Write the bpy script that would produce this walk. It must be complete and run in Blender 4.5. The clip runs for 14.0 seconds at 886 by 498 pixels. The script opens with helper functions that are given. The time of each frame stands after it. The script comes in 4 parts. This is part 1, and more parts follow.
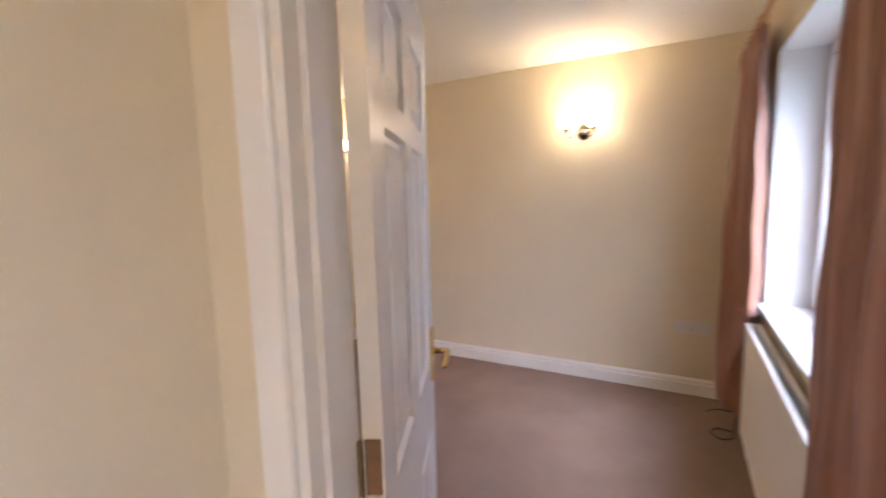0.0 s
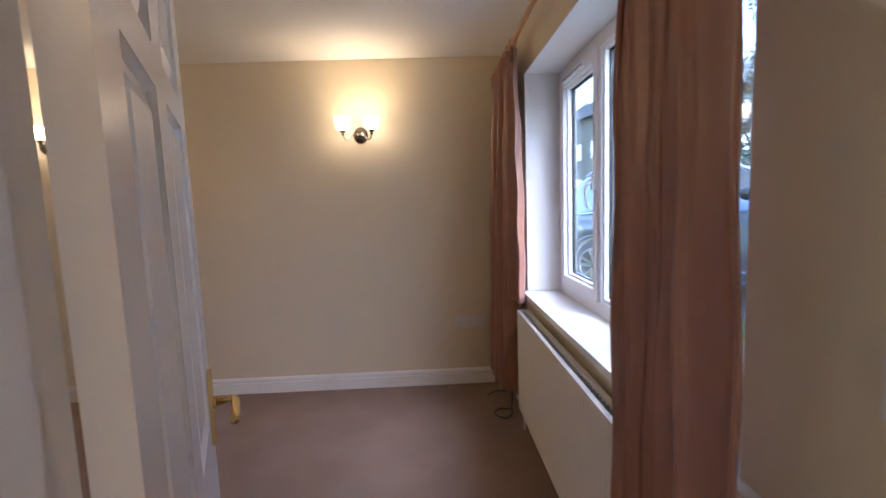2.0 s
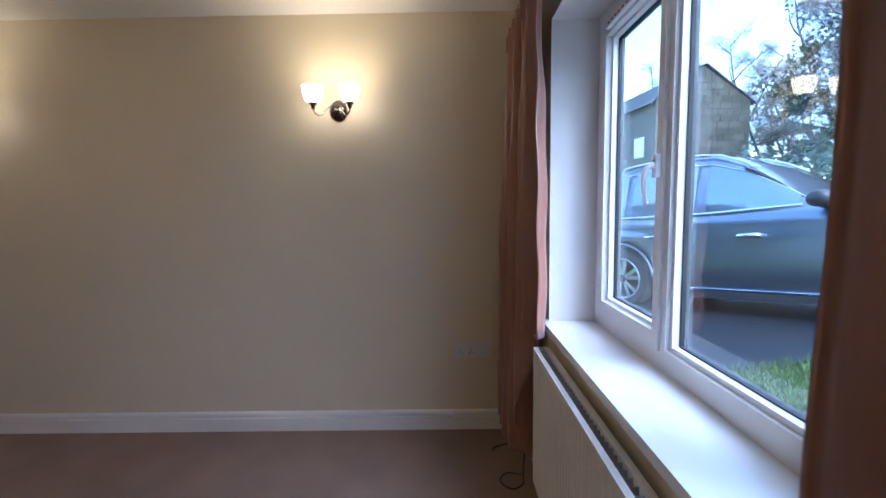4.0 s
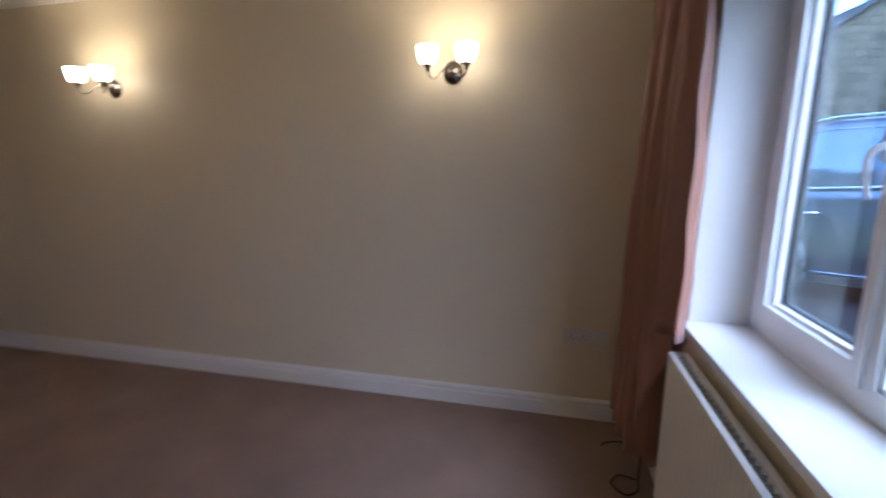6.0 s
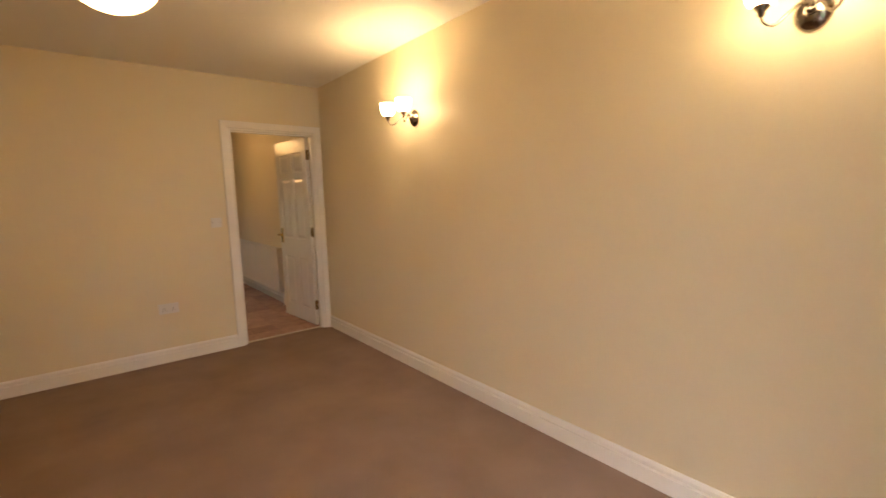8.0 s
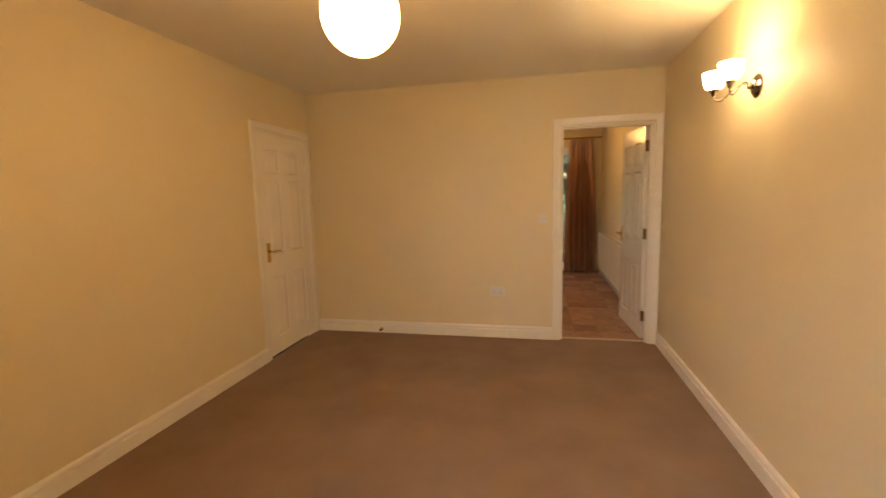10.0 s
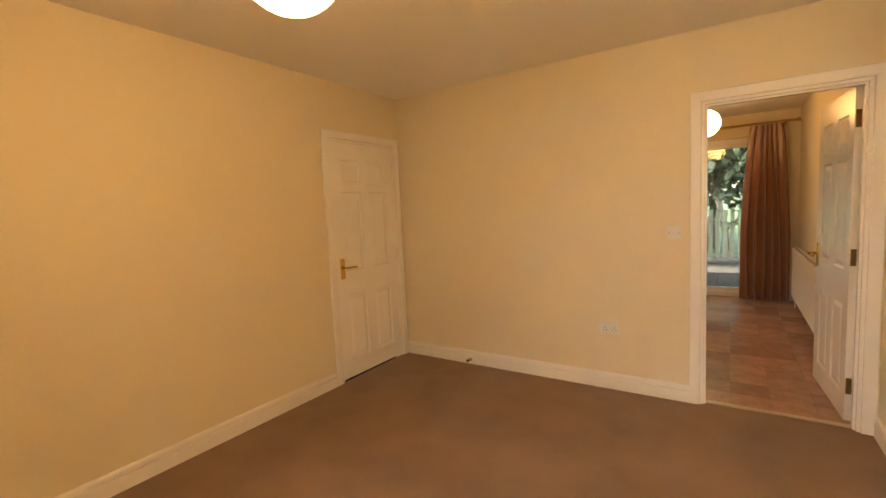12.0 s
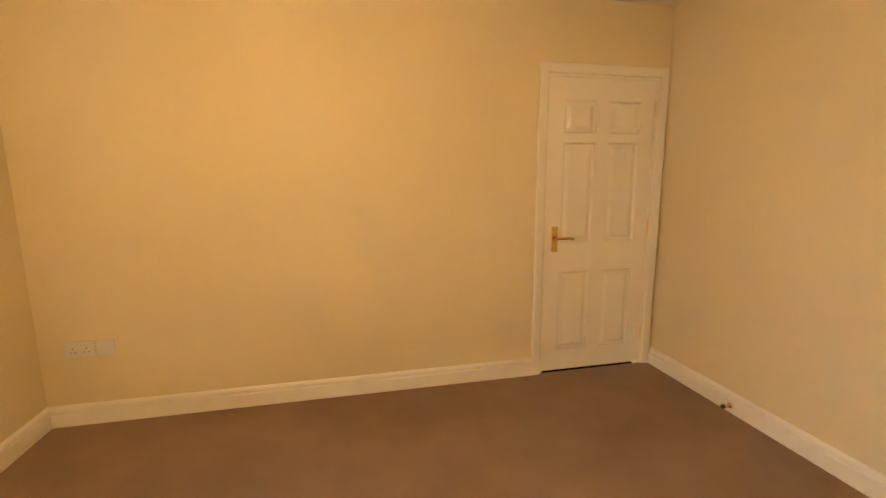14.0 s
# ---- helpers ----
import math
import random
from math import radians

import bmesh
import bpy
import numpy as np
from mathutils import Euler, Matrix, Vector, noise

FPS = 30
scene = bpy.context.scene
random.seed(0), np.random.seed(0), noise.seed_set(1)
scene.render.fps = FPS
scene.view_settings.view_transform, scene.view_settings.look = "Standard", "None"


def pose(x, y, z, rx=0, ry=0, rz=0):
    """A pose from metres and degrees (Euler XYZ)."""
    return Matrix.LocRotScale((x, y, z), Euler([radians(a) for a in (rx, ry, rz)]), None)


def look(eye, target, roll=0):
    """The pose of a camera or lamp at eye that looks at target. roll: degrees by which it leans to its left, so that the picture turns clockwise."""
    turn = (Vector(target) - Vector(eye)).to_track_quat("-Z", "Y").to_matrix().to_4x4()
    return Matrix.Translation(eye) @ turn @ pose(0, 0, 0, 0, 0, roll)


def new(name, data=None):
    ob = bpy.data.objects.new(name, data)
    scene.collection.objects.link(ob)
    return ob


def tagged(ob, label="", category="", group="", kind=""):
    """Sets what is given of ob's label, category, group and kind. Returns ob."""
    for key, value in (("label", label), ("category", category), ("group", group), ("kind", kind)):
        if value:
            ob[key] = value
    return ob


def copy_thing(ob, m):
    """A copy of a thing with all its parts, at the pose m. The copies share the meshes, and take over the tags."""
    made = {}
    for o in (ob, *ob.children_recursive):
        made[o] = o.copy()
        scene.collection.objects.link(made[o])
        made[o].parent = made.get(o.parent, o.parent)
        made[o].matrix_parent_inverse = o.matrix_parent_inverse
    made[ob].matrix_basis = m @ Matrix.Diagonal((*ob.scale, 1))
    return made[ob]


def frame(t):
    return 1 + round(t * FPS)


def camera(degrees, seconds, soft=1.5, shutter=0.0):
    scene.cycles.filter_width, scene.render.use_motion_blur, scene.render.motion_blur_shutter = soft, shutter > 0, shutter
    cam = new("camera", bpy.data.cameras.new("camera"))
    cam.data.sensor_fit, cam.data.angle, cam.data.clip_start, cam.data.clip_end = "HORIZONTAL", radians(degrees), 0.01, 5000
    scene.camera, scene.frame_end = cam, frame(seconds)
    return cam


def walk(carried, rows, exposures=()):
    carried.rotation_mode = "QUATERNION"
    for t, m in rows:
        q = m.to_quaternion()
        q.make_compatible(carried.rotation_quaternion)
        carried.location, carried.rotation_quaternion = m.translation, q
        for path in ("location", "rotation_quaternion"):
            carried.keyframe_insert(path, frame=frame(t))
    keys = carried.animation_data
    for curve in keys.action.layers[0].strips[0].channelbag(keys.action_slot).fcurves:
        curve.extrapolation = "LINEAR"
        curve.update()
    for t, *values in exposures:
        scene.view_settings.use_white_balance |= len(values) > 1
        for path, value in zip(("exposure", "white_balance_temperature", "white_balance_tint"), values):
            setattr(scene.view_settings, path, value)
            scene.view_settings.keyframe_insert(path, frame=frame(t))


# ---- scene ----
cam = camera(90.9, 14.0, shutter=0.4)
PATH = [
    (0, (-0.422, -3.487, 1.454), (-1.369, -1.741, 1.223), -1.5),
    (0.5, (-0.548, -3.443, 1.431), (-0.7, -1.455, 1.272), -3.7),
    (0.7, (-0.532, -3.409, 1.42), (-0.468, -1.418, 1.243), -4.6),
    (1, (-0.574, -3.406, 1.424), (-0.453, -1.413, 1.313), -4.1),
    (1.5, (-0.595, -3.377, 1.421), (-0.449, -1.391, 1.231), -1.2),
    (2, (-0.593, -3.291, 1.403), (-0.536, -1.303, 1.196), -2.1),
    (2.2, (-0.576, -3.23, 1.402), (-0.582, -1.239, 1.21), -1.8),
    (4.3, (-0.453, -2.498, 1.355), (-0.467, -0.507, 1.168), -0.7),
    (4.5, (-0.467, -2.452, 1.38), (-0.333, -0.463, 1.215), -0.4),
    (5, (-0.494, -2.386, 1.387), (-0.098, -0.431, 1.23), -2.0),
    (5.5, (-0.504, -2.37, 1.421), (-0.389, -0.386, 1.192), -2.3),
    (6, (-0.559, -2.426, 1.429), (-1.007, -0.513, 1.055), 0.1),
    (6.5, (-0.446, -2.328, 1.411), (-1.365, -0.629, 0.892), -0.3),
    (7, (-0.559, -2.282, 1.387), (-1.729, -0.718, 0.958), -0.8),
    (7.2, (-0.623, -2.203, 1.371), (-1.843, -0.661, 1.005), -1.1),
    (9.3, (-0.719, -1.465, 1.355), (-2.681, -1.213, 1.062), -2.1),
    (9.5, (-0.746, -1.374, 1.401), (-2.719, -1.294, 1.085), -2.9),
    (10, (-0.776, -1.081, 1.426), (-2.715, -1.502, 1.174), -1.5),
    (10.5, (-0.832, -0.957, 1.411), (-2.7, -1.616, 1.137), -2.2),
    (11, (-1.04, -0.939, 1.413), (-2.816, -1.821, 1.148), -0.5),
    (11.5, (-1.329, -0.788, 1.428), (-3.003, -1.861, 1.205), -1.3),
    (12, (-1.655, -0.708, 1.405), (-3.314, -1.811, 1.222), -2.7),
    (12.5, (-1.942, -0.703, 1.382), (-3.51, -1.93, 1.195), -1.7),
    (13, (-2.206, -0.748, 1.32), (-3.578, -2.19, 1.119), -1.8),
    (13.5, (-2.620, -0.650, 1.365), (-3.396, -2.468, 1.066), -2.0),
    (14, (-2.816, -0.728, 1.365), (-3.248, -2.654, 1.039), -0.3),
]
walk(cam, [(t, look(eye, target, roll)) for t, eye, target, roll in PATH],
     [(0, 4.2, 5800, 19), (0.5, 3.95, 5700, 19), (1.0, 3.65, 5600, 20), (2.2, 3.35, 5550, 20), (4.5, 3.0, 4850, 13), (5.5, 2.98, 4850, 13), (6.0, 2.95, 5050, 15), (7.2, 3.8, 6500, 15), (9.4, 4.42, 9300, 17), (12.0, 4.76, 9200, 17), (14.0, 5.0, 8950, 12)])

# ---- world and daylight: an overcast afternoon ----
world = bpy.data.worlds.new("sky")
scene.world = world
world.use_nodes = True
wn = world.node_tree
wn.nodes.clear()
sky = wn.nodes.new("ShaderNodeTexSky")
sky.sky_type = "NISHITA"
sky.sun_disc = False
sky.sun_elevation, sky.sun_rotation = radians(51), radians(130)
sky.air_density, sky.dust_density, sky.ozone_density = 1.0, 2.2, 3.2
wbg = wn.nodes.new("ShaderNodeBackground")
wbg.inputs["Strength"].default_value = 0.15
wout = wn.nodes.new("ShaderNodeOutputWorld")
wn.links.new(sky.outputs[0], wbg.inputs[0])
wn.links.new(wbg.outputs[0], wout.inputs[0])
sun_data = bpy.data.lights.new("sun", "SUN")
sun_data.energy, sun_data.angle, sun_data.color = 0.17, radians(34), (0.58, 0.77, 1.0)
sun = new("sun", sun_data)
sun.matrix_world = look((9.2, -7.7, 14.8), (0, 0, 0))

WARM = (1.0, 0.62, 0.27)
SCONCE_W = 0.125


def bulb(name, place, watts, size=0.04, colour=WARM):
    d = bpy.data.lights.new(name, "POINT")
    d.energy, d.shadow_soft_size, d.color = watts, size, colour
    ob = new(name, d)
    ob.location = place
    return ob


# ---- materials ----
def mat(name, colour, rough=0.6, metal=0.0, var=0.06, scale=6.0, grain=0.0, gscale=200.0, bump=0.0, spec=0.5, coat=0.0, rand=0.0, stretch=(1, 1, 1), world_space=False):
    m = bpy.data.materials.new(name)
    m.use_nodes = True
    nt = m.node_tree
    p = nt.nodes["Principled BSDF"]
    p.inputs["Roughness"].default_value = rough
    p.inputs["Metallic"].default_value = metal
    p.inputs["Specular IOR Level"].default_value = spec
    p.inputs["Coat Weight"].default_value = coat
    tc = nt.nodes.new("ShaderNodeTexCoord")
    mp = nt.nodes.new("ShaderNodeMapping")
    mp.inputs["Scale"].default_value = stretch
    nt.links.new(nt.nodes.new("ShaderNodeNewGeometry").outputs["Position"] if world_space else tc.outputs["Object"], mp.inputs[0])
    n1 = nt.nodes.new("ShaderNodeTexNoise")
    n1.inputs["Scale"].default_value = scale
    n1.inputs["Detail"].default_value = 5
    n2 = nt.nodes.new("ShaderNodeTexNoise")
    n2.inputs["Scale"].default_value = gscale
    n2.inputs["Detail"].default_value = 2
    nt.links.new(mp.outputs[0], n1.inputs["Vector"])
    nt.links.new(mp.outputs[0], n2.inputs["Vector"])
    fac = nt.nodes.new("ShaderNodeMath")
    fac.operation = "MULTIPLY_ADD"
    nt.links.new(n1.outputs["Fac"], fac.inputs[0])
    fac.inputs[1].default_value = 2 * var
    fac.inputs[2].default_value = 1 - var
    last = fac
    if grain:
        g = nt.nodes.new("ShaderNodeMath")
        g.operation = "MULTIPLY_ADD"
        nt.links.new(n2.outputs["Fac"], g.inputs[0])
        g.inputs[1].default_value = 2 * grain
        nt.links.new(last.outputs[0], g.inputs[2])
        g2 = nt.nodes.new("ShaderNodeMath")
        g2.operation = "SUBTRACT"
        nt.links.new(g.outputs[0], g2.inputs[0])
        g2.inputs[1].default_value = grain
        last = g2
    if rand:
        oi = nt.nodes.new("ShaderNodeObjectInfo")
        r = nt.nodes.new("ShaderNodeMath")
        r.operation = "MULTIPLY_ADD"
        nt.links.new(oi.outputs["Random"], r.inputs[0])
        r.inputs[1].default_value = 2 * rand
        r.inputs[2].default_value = 1 - rand
        r2 = nt.nodes.new("ShaderNodeMath")
        r2.operation = "MULTIPLY"
        nt.links.new(r.outputs[0], r2.inputs[0])
        nt.links.new(last.outputs[0], r2.inputs[1])
        last = r2
    mix = nt.nodes.new("ShaderNodeVectorMath")
    mix.operation = "SCALE"
    mix.inputs[0].default_value = colour
    nt.links.new(last.outputs[0], mix.inputs["Scale"])
    nt.links.new(mix.outputs[0], p.inputs["Base Color"])
    if bump:
        b = nt.nodes.new("ShaderNodeBump")
        b.inputs["Strength"].default_value = bump
        b.inputs["Distance"].default_value = 0.004
        nt.links.new(n2.outputs["Fac"], b.inputs["Height"])
        nt.links.new(b.outputs[0], p.inputs["Normal"])
    return m


def glow(name, colour, strength, base=(0.9, 0.88, 0.82)):
    m = mat(name, base, 0.3)
    p = m.node_tree.nodes["Principled BSDF"]
    p.inputs["Emission Color"].default_value = (*colour, 1)
    p.inputs["Emission Strength"].default_value = strength
    return m


def glass_mat(name, tint=(0.95, 0.98, 0.97)):
    m = bpy.data.materials.new(name)
    m.use_nodes = True
    nt = m.node_tree
    nt.nodes.clear()
    out = nt.nodes.new("ShaderNodeOutputMaterial")
    gl = nt.nodes.new("ShaderNodeBsdfGlass")
    gl.inputs["Color"].default_value = (*tint, 1)
    gl.inputs["Roughness"].default_value = 0.0
    gl.inputs["IOR"].default_value = 1.5
    nt.links.new(gl.outputs[0], out.inputs[0])
    return m


M_WALL = mat("cream_paint", (0.74, 0.652, 0.48), 0.55, var=0.03, scale=1.5, grain=0.02, gscale=90, bump=0.06)
M_CEIL = mat("white_ceiling_paint", (0.84, 0.82, 0.77), 0.8, var=0.03, scale=1.2, grain=0.02, gscale=120, bump=0.08)
M_WHITE = mat("white_gloss_paint", (0.84, 0.82, 0.79), 0.22, var=0.03, scale=3, grain=0.01, gscale=60, bump=0.03)
M_CARPET = mat("mink_carpet", (0.285, 0.202, 0.158), 0.95, var=0.30, scale=2.8, grain=0.28, gscale=380, bump=0.7, spec=0.1)
M_UPVC = mat("white_upvc", (0.80, 0.81, 0.82), 0.28, var=0.02, scale=4)
M_SILL = mat("white_sill_gloss", (0.80, 0.80, 0.78), 0.22, var=0.02, scale=4)
M_RAD = mat("radiator_enamel", (0.78, 0.76, 0.71), 0.35, var=0.02, scale=4)
M_CURT = mat("rose_brown_faux_silk", (0.34, 0.155, 0.095), 0.34, spec=0.8, coat=0.35, var=0.16, scale=3, grain=0.10, gscale=160, bump=0.15, stretch=(1, 1, 0.15))
_p = M_CURT.node_tree.nodes["Principled BSDF"]
_p.inputs["Coat Roughness"].default_value = 0.38
# lilac sheen tint imitates cool daylight caught on the folds
_p.inputs["Sheen Weight"].default_value = 0.3
_p.inputs["Sheen Roughness"].default_value = 0.35
_p.inputs["Sheen Tint"].default_value = (0.85, 0.80, 1.0, 1)
M_LINING = mat("cream_curtain_lining", (0.62, 0.55, 0.50), 0.7, var=0.06, scale=4, grain=0.05, gscale=200, bump=0.1)
M_BRASS = mat("brass", (0.72, 0.50, 0.20), 0.25, 1.0, var=0.12, scale=30)
M_HINGE = mat("aged_brass", (0.34, 0.24, 0.12), 0.22, 1.0, var=0.2, scale=40)
M_HINGE_PALE = mat("pale_brass", (0.78, 0.66, 0.45), 0.35, 0.6, var=0.1, scale=40)
M_CHROME = mat("smoked_chrome", (0.30, 0.27, 0.24), 0.12, 1.0, var=0.05, scale=20)
M_PINE = mat("varnished_pine", (0.55, 0.30, 0.12), 0.35, var=0.2, scale=8, grain=0.08, gscale=60, stretch=(6, 0.6, 6))
M_PLASTIC = mat("white_plastic", (0.72, 0.71, 0.69), 0.3, var=0.02)
M_BLACK = mat("black_rubber", (0.02, 0.02, 0.02), 0.6, var=0.1)
M_GREY = mat("grey_fins", (0.45, 0.45, 0.45), 0.5, var=0.1)
M_SHADE = glow("lit_opal_glass", (1.0, 0.77, 0.47), 1.45)
M_GLOBE = glow("lit_paper_globe", (1.0, 0.60, 0.25), 0.80)
M_GLOBE_KITCHEN = glow("lit_kitchen_globe", (1.0, 0.60, 0.25), 0.9)
M_HALL_FILL = glow("hall_fill_globe", (1.0, 0.63, 0.28), 0.95)
M_GLASS = glass_mat("window_glass")
# tint put into the panes to dim the garden behind them
M_GLASS_DARK = glass_mat("dimming_patio_glass", (0.80, 0.85, 0.83))


# ---- mesh helpers ----
def box(bm, x0, x1, y0, y1, z0, z1, m=None):
    vs = [bm.verts.new((x, y, z)) for x in (x0, x1) for y in (y0, y1) for z in (z0, z1)]
    for q in ((0, 1, 3, 2), (4, 6, 7, 5), (0, 4, 5, 1), (2, 3, 7, 6), (0, 2, 6, 4), (1, 5, 7, 3)):
        bm.faces.new([vs[i] for i in q])
    if m is not None:
        bmesh.ops.transform(bm, matrix=m, verts=vs)
    return vs


def bevelled(bm, width=0.003, segments=2):
    es = [e for e in bm.edges if len(e.link_faces) == 2 and e.calc_face_angle(0) > 0.6]
    bmesh.ops.bevel(bm, geom=es, offset=width, segments=segments, affect="EDGES", clamp_overlap=True)
    return bm


def bbox(*a, bevel=0.003, segments=2):
    bm = bmesh.new()
    box(bm, *a)
    return bevelled(bm, bevel, segments) if bevel else bm


def ring(bm, r, z, n, cx=0.0, cy=0.0):
    return [bm.verts.new((cx + r * math.cos(2 * math.pi * i / n), cy + r * math.sin(2 * math.pi * i / n), z)) for i in range(n)]


def lathe(profile, n=24, close=True):
    """A turned shape about z from (radius, z) pairs."""
    bm = bmesh.new()
    rows = [ring(bm, max(r, 1e-4), z, n) for r, z in profile]
    for a, b in zip(rows, rows[1:]):
        for i in range(n):
            bm.faces.new((a[i], a[(i + 1) % n], b[(i + 1) % n], b[i]))
    if close:
        bm.faces.new(rows[0][::-1])
        bm.faces.new(rows[-1])
    bmesh.ops.recalc_face_normals(bm, faces=bm.faces)
    return bm


def tube(points, r, n=8):
    """A round bar along points; r is a radius or one for each point."""
    bm = bmesh.new()
    pts = [Vector(p) for p in points]
    rr = r if isinstance(r, (list, tuple)) else [r] * len(pts)
    rows, side = [], None
    for i, p in enumerate(pts):
        d = (pts[min(i + 1, len(pts) - 1)] - pts[max(i - 1, 0)]).normalized()
        if side is None:
            side = d.orthogonal().normalized()
        side = (side - d * side.dot(d)).normalized()
        up = d.cross(side)
        rows.append([bm.verts.new(p + (side * math.cos(2 * math.pi * k / n) + up * math.sin(2 * math.pi * k / n)) * rr[i]) for k in range(n)])
    for a, b in zip(rows, rows[1:]):
        for i in range(n):
            bm.faces.new((a[i], a[(i + 1) % n], b[(i + 1) % n], b[i]))
    bm.faces.new(rows[0][::-1])
    bm.faces.new(rows[-1])
    bmesh.ops.recalc_face_normals(bm, faces=bm.faces)
    return bm


def smooth_path(ctrl, n=6):
    pts = [Vector(c) for c in ctrl]
    out = []
    for i in range(len(pts) - 1):
        a, b, c, d = pts[max(i - 1, 0)], pts[i], pts[i + 1], pts[min(i + 2, len(pts) - 1)]
        for k in range(n):
            t = k / n
            out.append(0.5 * ((2 * b) + (c - a) * t + (2 * a - 5 * b + 4 * c - d) * t * t + (3 * b - a - 3 * c + d) * t ** 3))
    return out + [pts[-1]]


def part(name, bm, material, parent=None, label="", smooth=False, m=None):
    """Links a bmesh as one mesh object, under a thing or a part when one is given."""
    if m is not None:
        bmesh.ops.transform(bm, matrix=m, verts=bm.verts)
    if smooth:
        for f in bm.faces:
            f.smooth = True
    data = bpy.data.meshes.new(name)
    bm.to_mesh(data)
    bm.free()
    data.materials.append(material)
    ob = new(name, data)
    if parent is not None:
        ob.parent = parent
    if label:
        ob["label"] = label
    return ob


def thing(name, m, label, category, group="", kind=""):
    ob = new(name)
    ob.empty_display_size = 0.1
    ob.matrix_world = m
    return tagged(ob, label, category, group, kind)


def wall_with_holes(axis, at0, at1, a0, a1, z0, z1, holes=()):
    """A wall slab between two planes of one axis, with rectangular openings (a0, a1, z0, z1) through it."""
    bm = bmesh.new()
    As = sorted({a0, a1, *[h[0] for h in holes], *[h[1] for h in holes]})
    Zs = sorted({z0, z1, *[h[2] for h in holes], *[h[3] for h in holes]})
    key, cell = {}, set()
    for i in range(len(As) - 1):
        for j in range(len(Zs) - 1):
            ca, cz = (As[i] + As[i + 1]) / 2, (Zs[j] + Zs[j + 1]) / 2
            if not any(h[0] < ca < h[1] and h[2] < cz < h[3] for h in holes):
                cell.add((i, j))

    def v(i, j, s):
        if (i, j, s) not in key:
            w = at1 if s else at0
            key[i, j, s] = bm.verts.new((w, As[i], Zs[j]) if axis == "x" else (As[i], w, Zs[j]))
        return key[i, j, s]

    for i, j in cell:
        for s in (0, 1):
            bm.faces.new((v(i, j, s), v(i + 1, j, s), v(i + 1, j + 1, s), v(i, j + 1, s)))
        for di, dj, e in ((-1, 0, ((i, j), (i, j + 1))), (1, 0, ((i + 1, j), (i + 1, j + 1))), (0, -1, ((i, j), (i + 1, j))), (0, 1, ((i, j + 1), (i + 1, j + 1)))):
            if (i + di, j + dj) not in cell:
                p, q = e
                bm.faces.new((v(*p, 0), v(*q, 0), v(*q, 1), v(*p, 1)))
    bmesh.ops.recalc_face_normals(bm, faces=bm.faces)
    return bm


def structure(name, bm, material, label, category, smooth=False):
    return tagged(part(name, bm, material, smooth=smooth), label, category, kind="structure")


def frame_rect(bm, x0, x1, y0, y1, z0, z1, w, wb=None):
    """Four mitre-like bars round a rectangle in the plane of y and z."""
    wb = wb or w
    box(bm, x0, x1, y0, y0 + w, z0, z1)
    box(bm, x0, x1, y1 - w, y1, z0, z1)
    box(bm, x0, x1, y0 + w, y1 - w, z0, z0 + wb)
    box(bm, x0, x1, y0 + w, y1 - w, z1 - w, z1)


# ---- plan ----
XK, YS, H = -4.978, -3.392, 2.46      # kitchen wall, cupboard wall, ceiling
XB, YB = -1.167, -2.955               # entrance box: its side and its front
T = 0.10                              # inner walls
WY0, WY1, WZ0, WZ1 = -2.50, -0.645, 0.842, 2.146   # window reveal
KX0, KX1 = -8.80, XK - T              # kitchen
KY0 = -3.6
PD0, PD1, PDH = -2.75, -0.30, 2.16    # patio door

# ---- floors and ceilings ----
bm = bmesh.new()
box(bm, XK - 0.05, 0.0, YS, 0.0, -0.12, 0.0)
structure("floor", bm, M_CARPET, "mink brown cut-pile carpet, lightly trodden", "floor")
bm = bmesh.new()
box(bm, XB + T, 0.0, -5.2, YS, -0.12, 0.0)
structure("floor_hall", bm, M_CARPET, "mink brown carpet in the entrance hall", "floor")
for nm, a in (("ceiling", (XK, 0.0, YS, 0.0)), ("ceiling_hall", (XB, 0.0, -5.3, YS)), ("ceiling_kitchen", (KX0, XK, KY0, 0.0))):
    bm = bmesh.new()
    box(bm, *a, H, H + 0.12)
    structure(nm, bm, M_CEIL, "flat matt white painted ceiling", "ceiling")

# ---- walls ----
structure("wall_north", wall_with_holes("y", 0.0, 0.2, KX0 - 0.3, 0.3, -0.12, H + 0.12), M_WALL, "plain cream painted wall with two wall lamps", "wall")
FD0, FD1 = -4.80, -4.25   # unseen front doorway, added and sized to let daylight into the hall
structure("wall_east", wall_with_holes("x", 0.0, 0.30, -5.3, 0.0, -0.12, H + 0.12, [(WY0, WY1, WZ0 - 0.03, WZ1), (FD0, FD1, 0.34, 2.40)]), M_WALL, "cream painted outer wall with a deep window reveal", "wall")
KO0, KO1, OH = -0.884, -0.062, 2.018
structure("wall_west", wall_with_holes("x", XK - T, XK, YS - T, 0.0, -0.12, H + 0.12, [(KO0, KO1, -0.12, OH)]), M_WALL, "cream painted wall with the kitchen doorway", "wall")
CO0, CO1 = -4.912, -4.090
structure("wall_south", wall_with_holes("y", YS - T, YS, XK, XB, -0.12, H + 0.12, [(CO0, CO1, -0.12, OH)]), M_WALL, "cream painted wall with a cupboard door", "wall")
structure("wall_hall_side", wall_with_holes("x", XB, XB + T, -5.2, YB - 0.11, -0.12, H + 0.12), M_WALL, "cream painted side wall of the hall", "wall")
EO0, EO1 = -0.907, -0.014
structure("wall_entrance", wall_with_holes("y", YB - 0.11, YB, XB, 0.0, -0.12, H + 0.12, [(EO0, EO1, -0.12, OH)]), M_WALL, "cream painted entrance wall round the door", "wall")
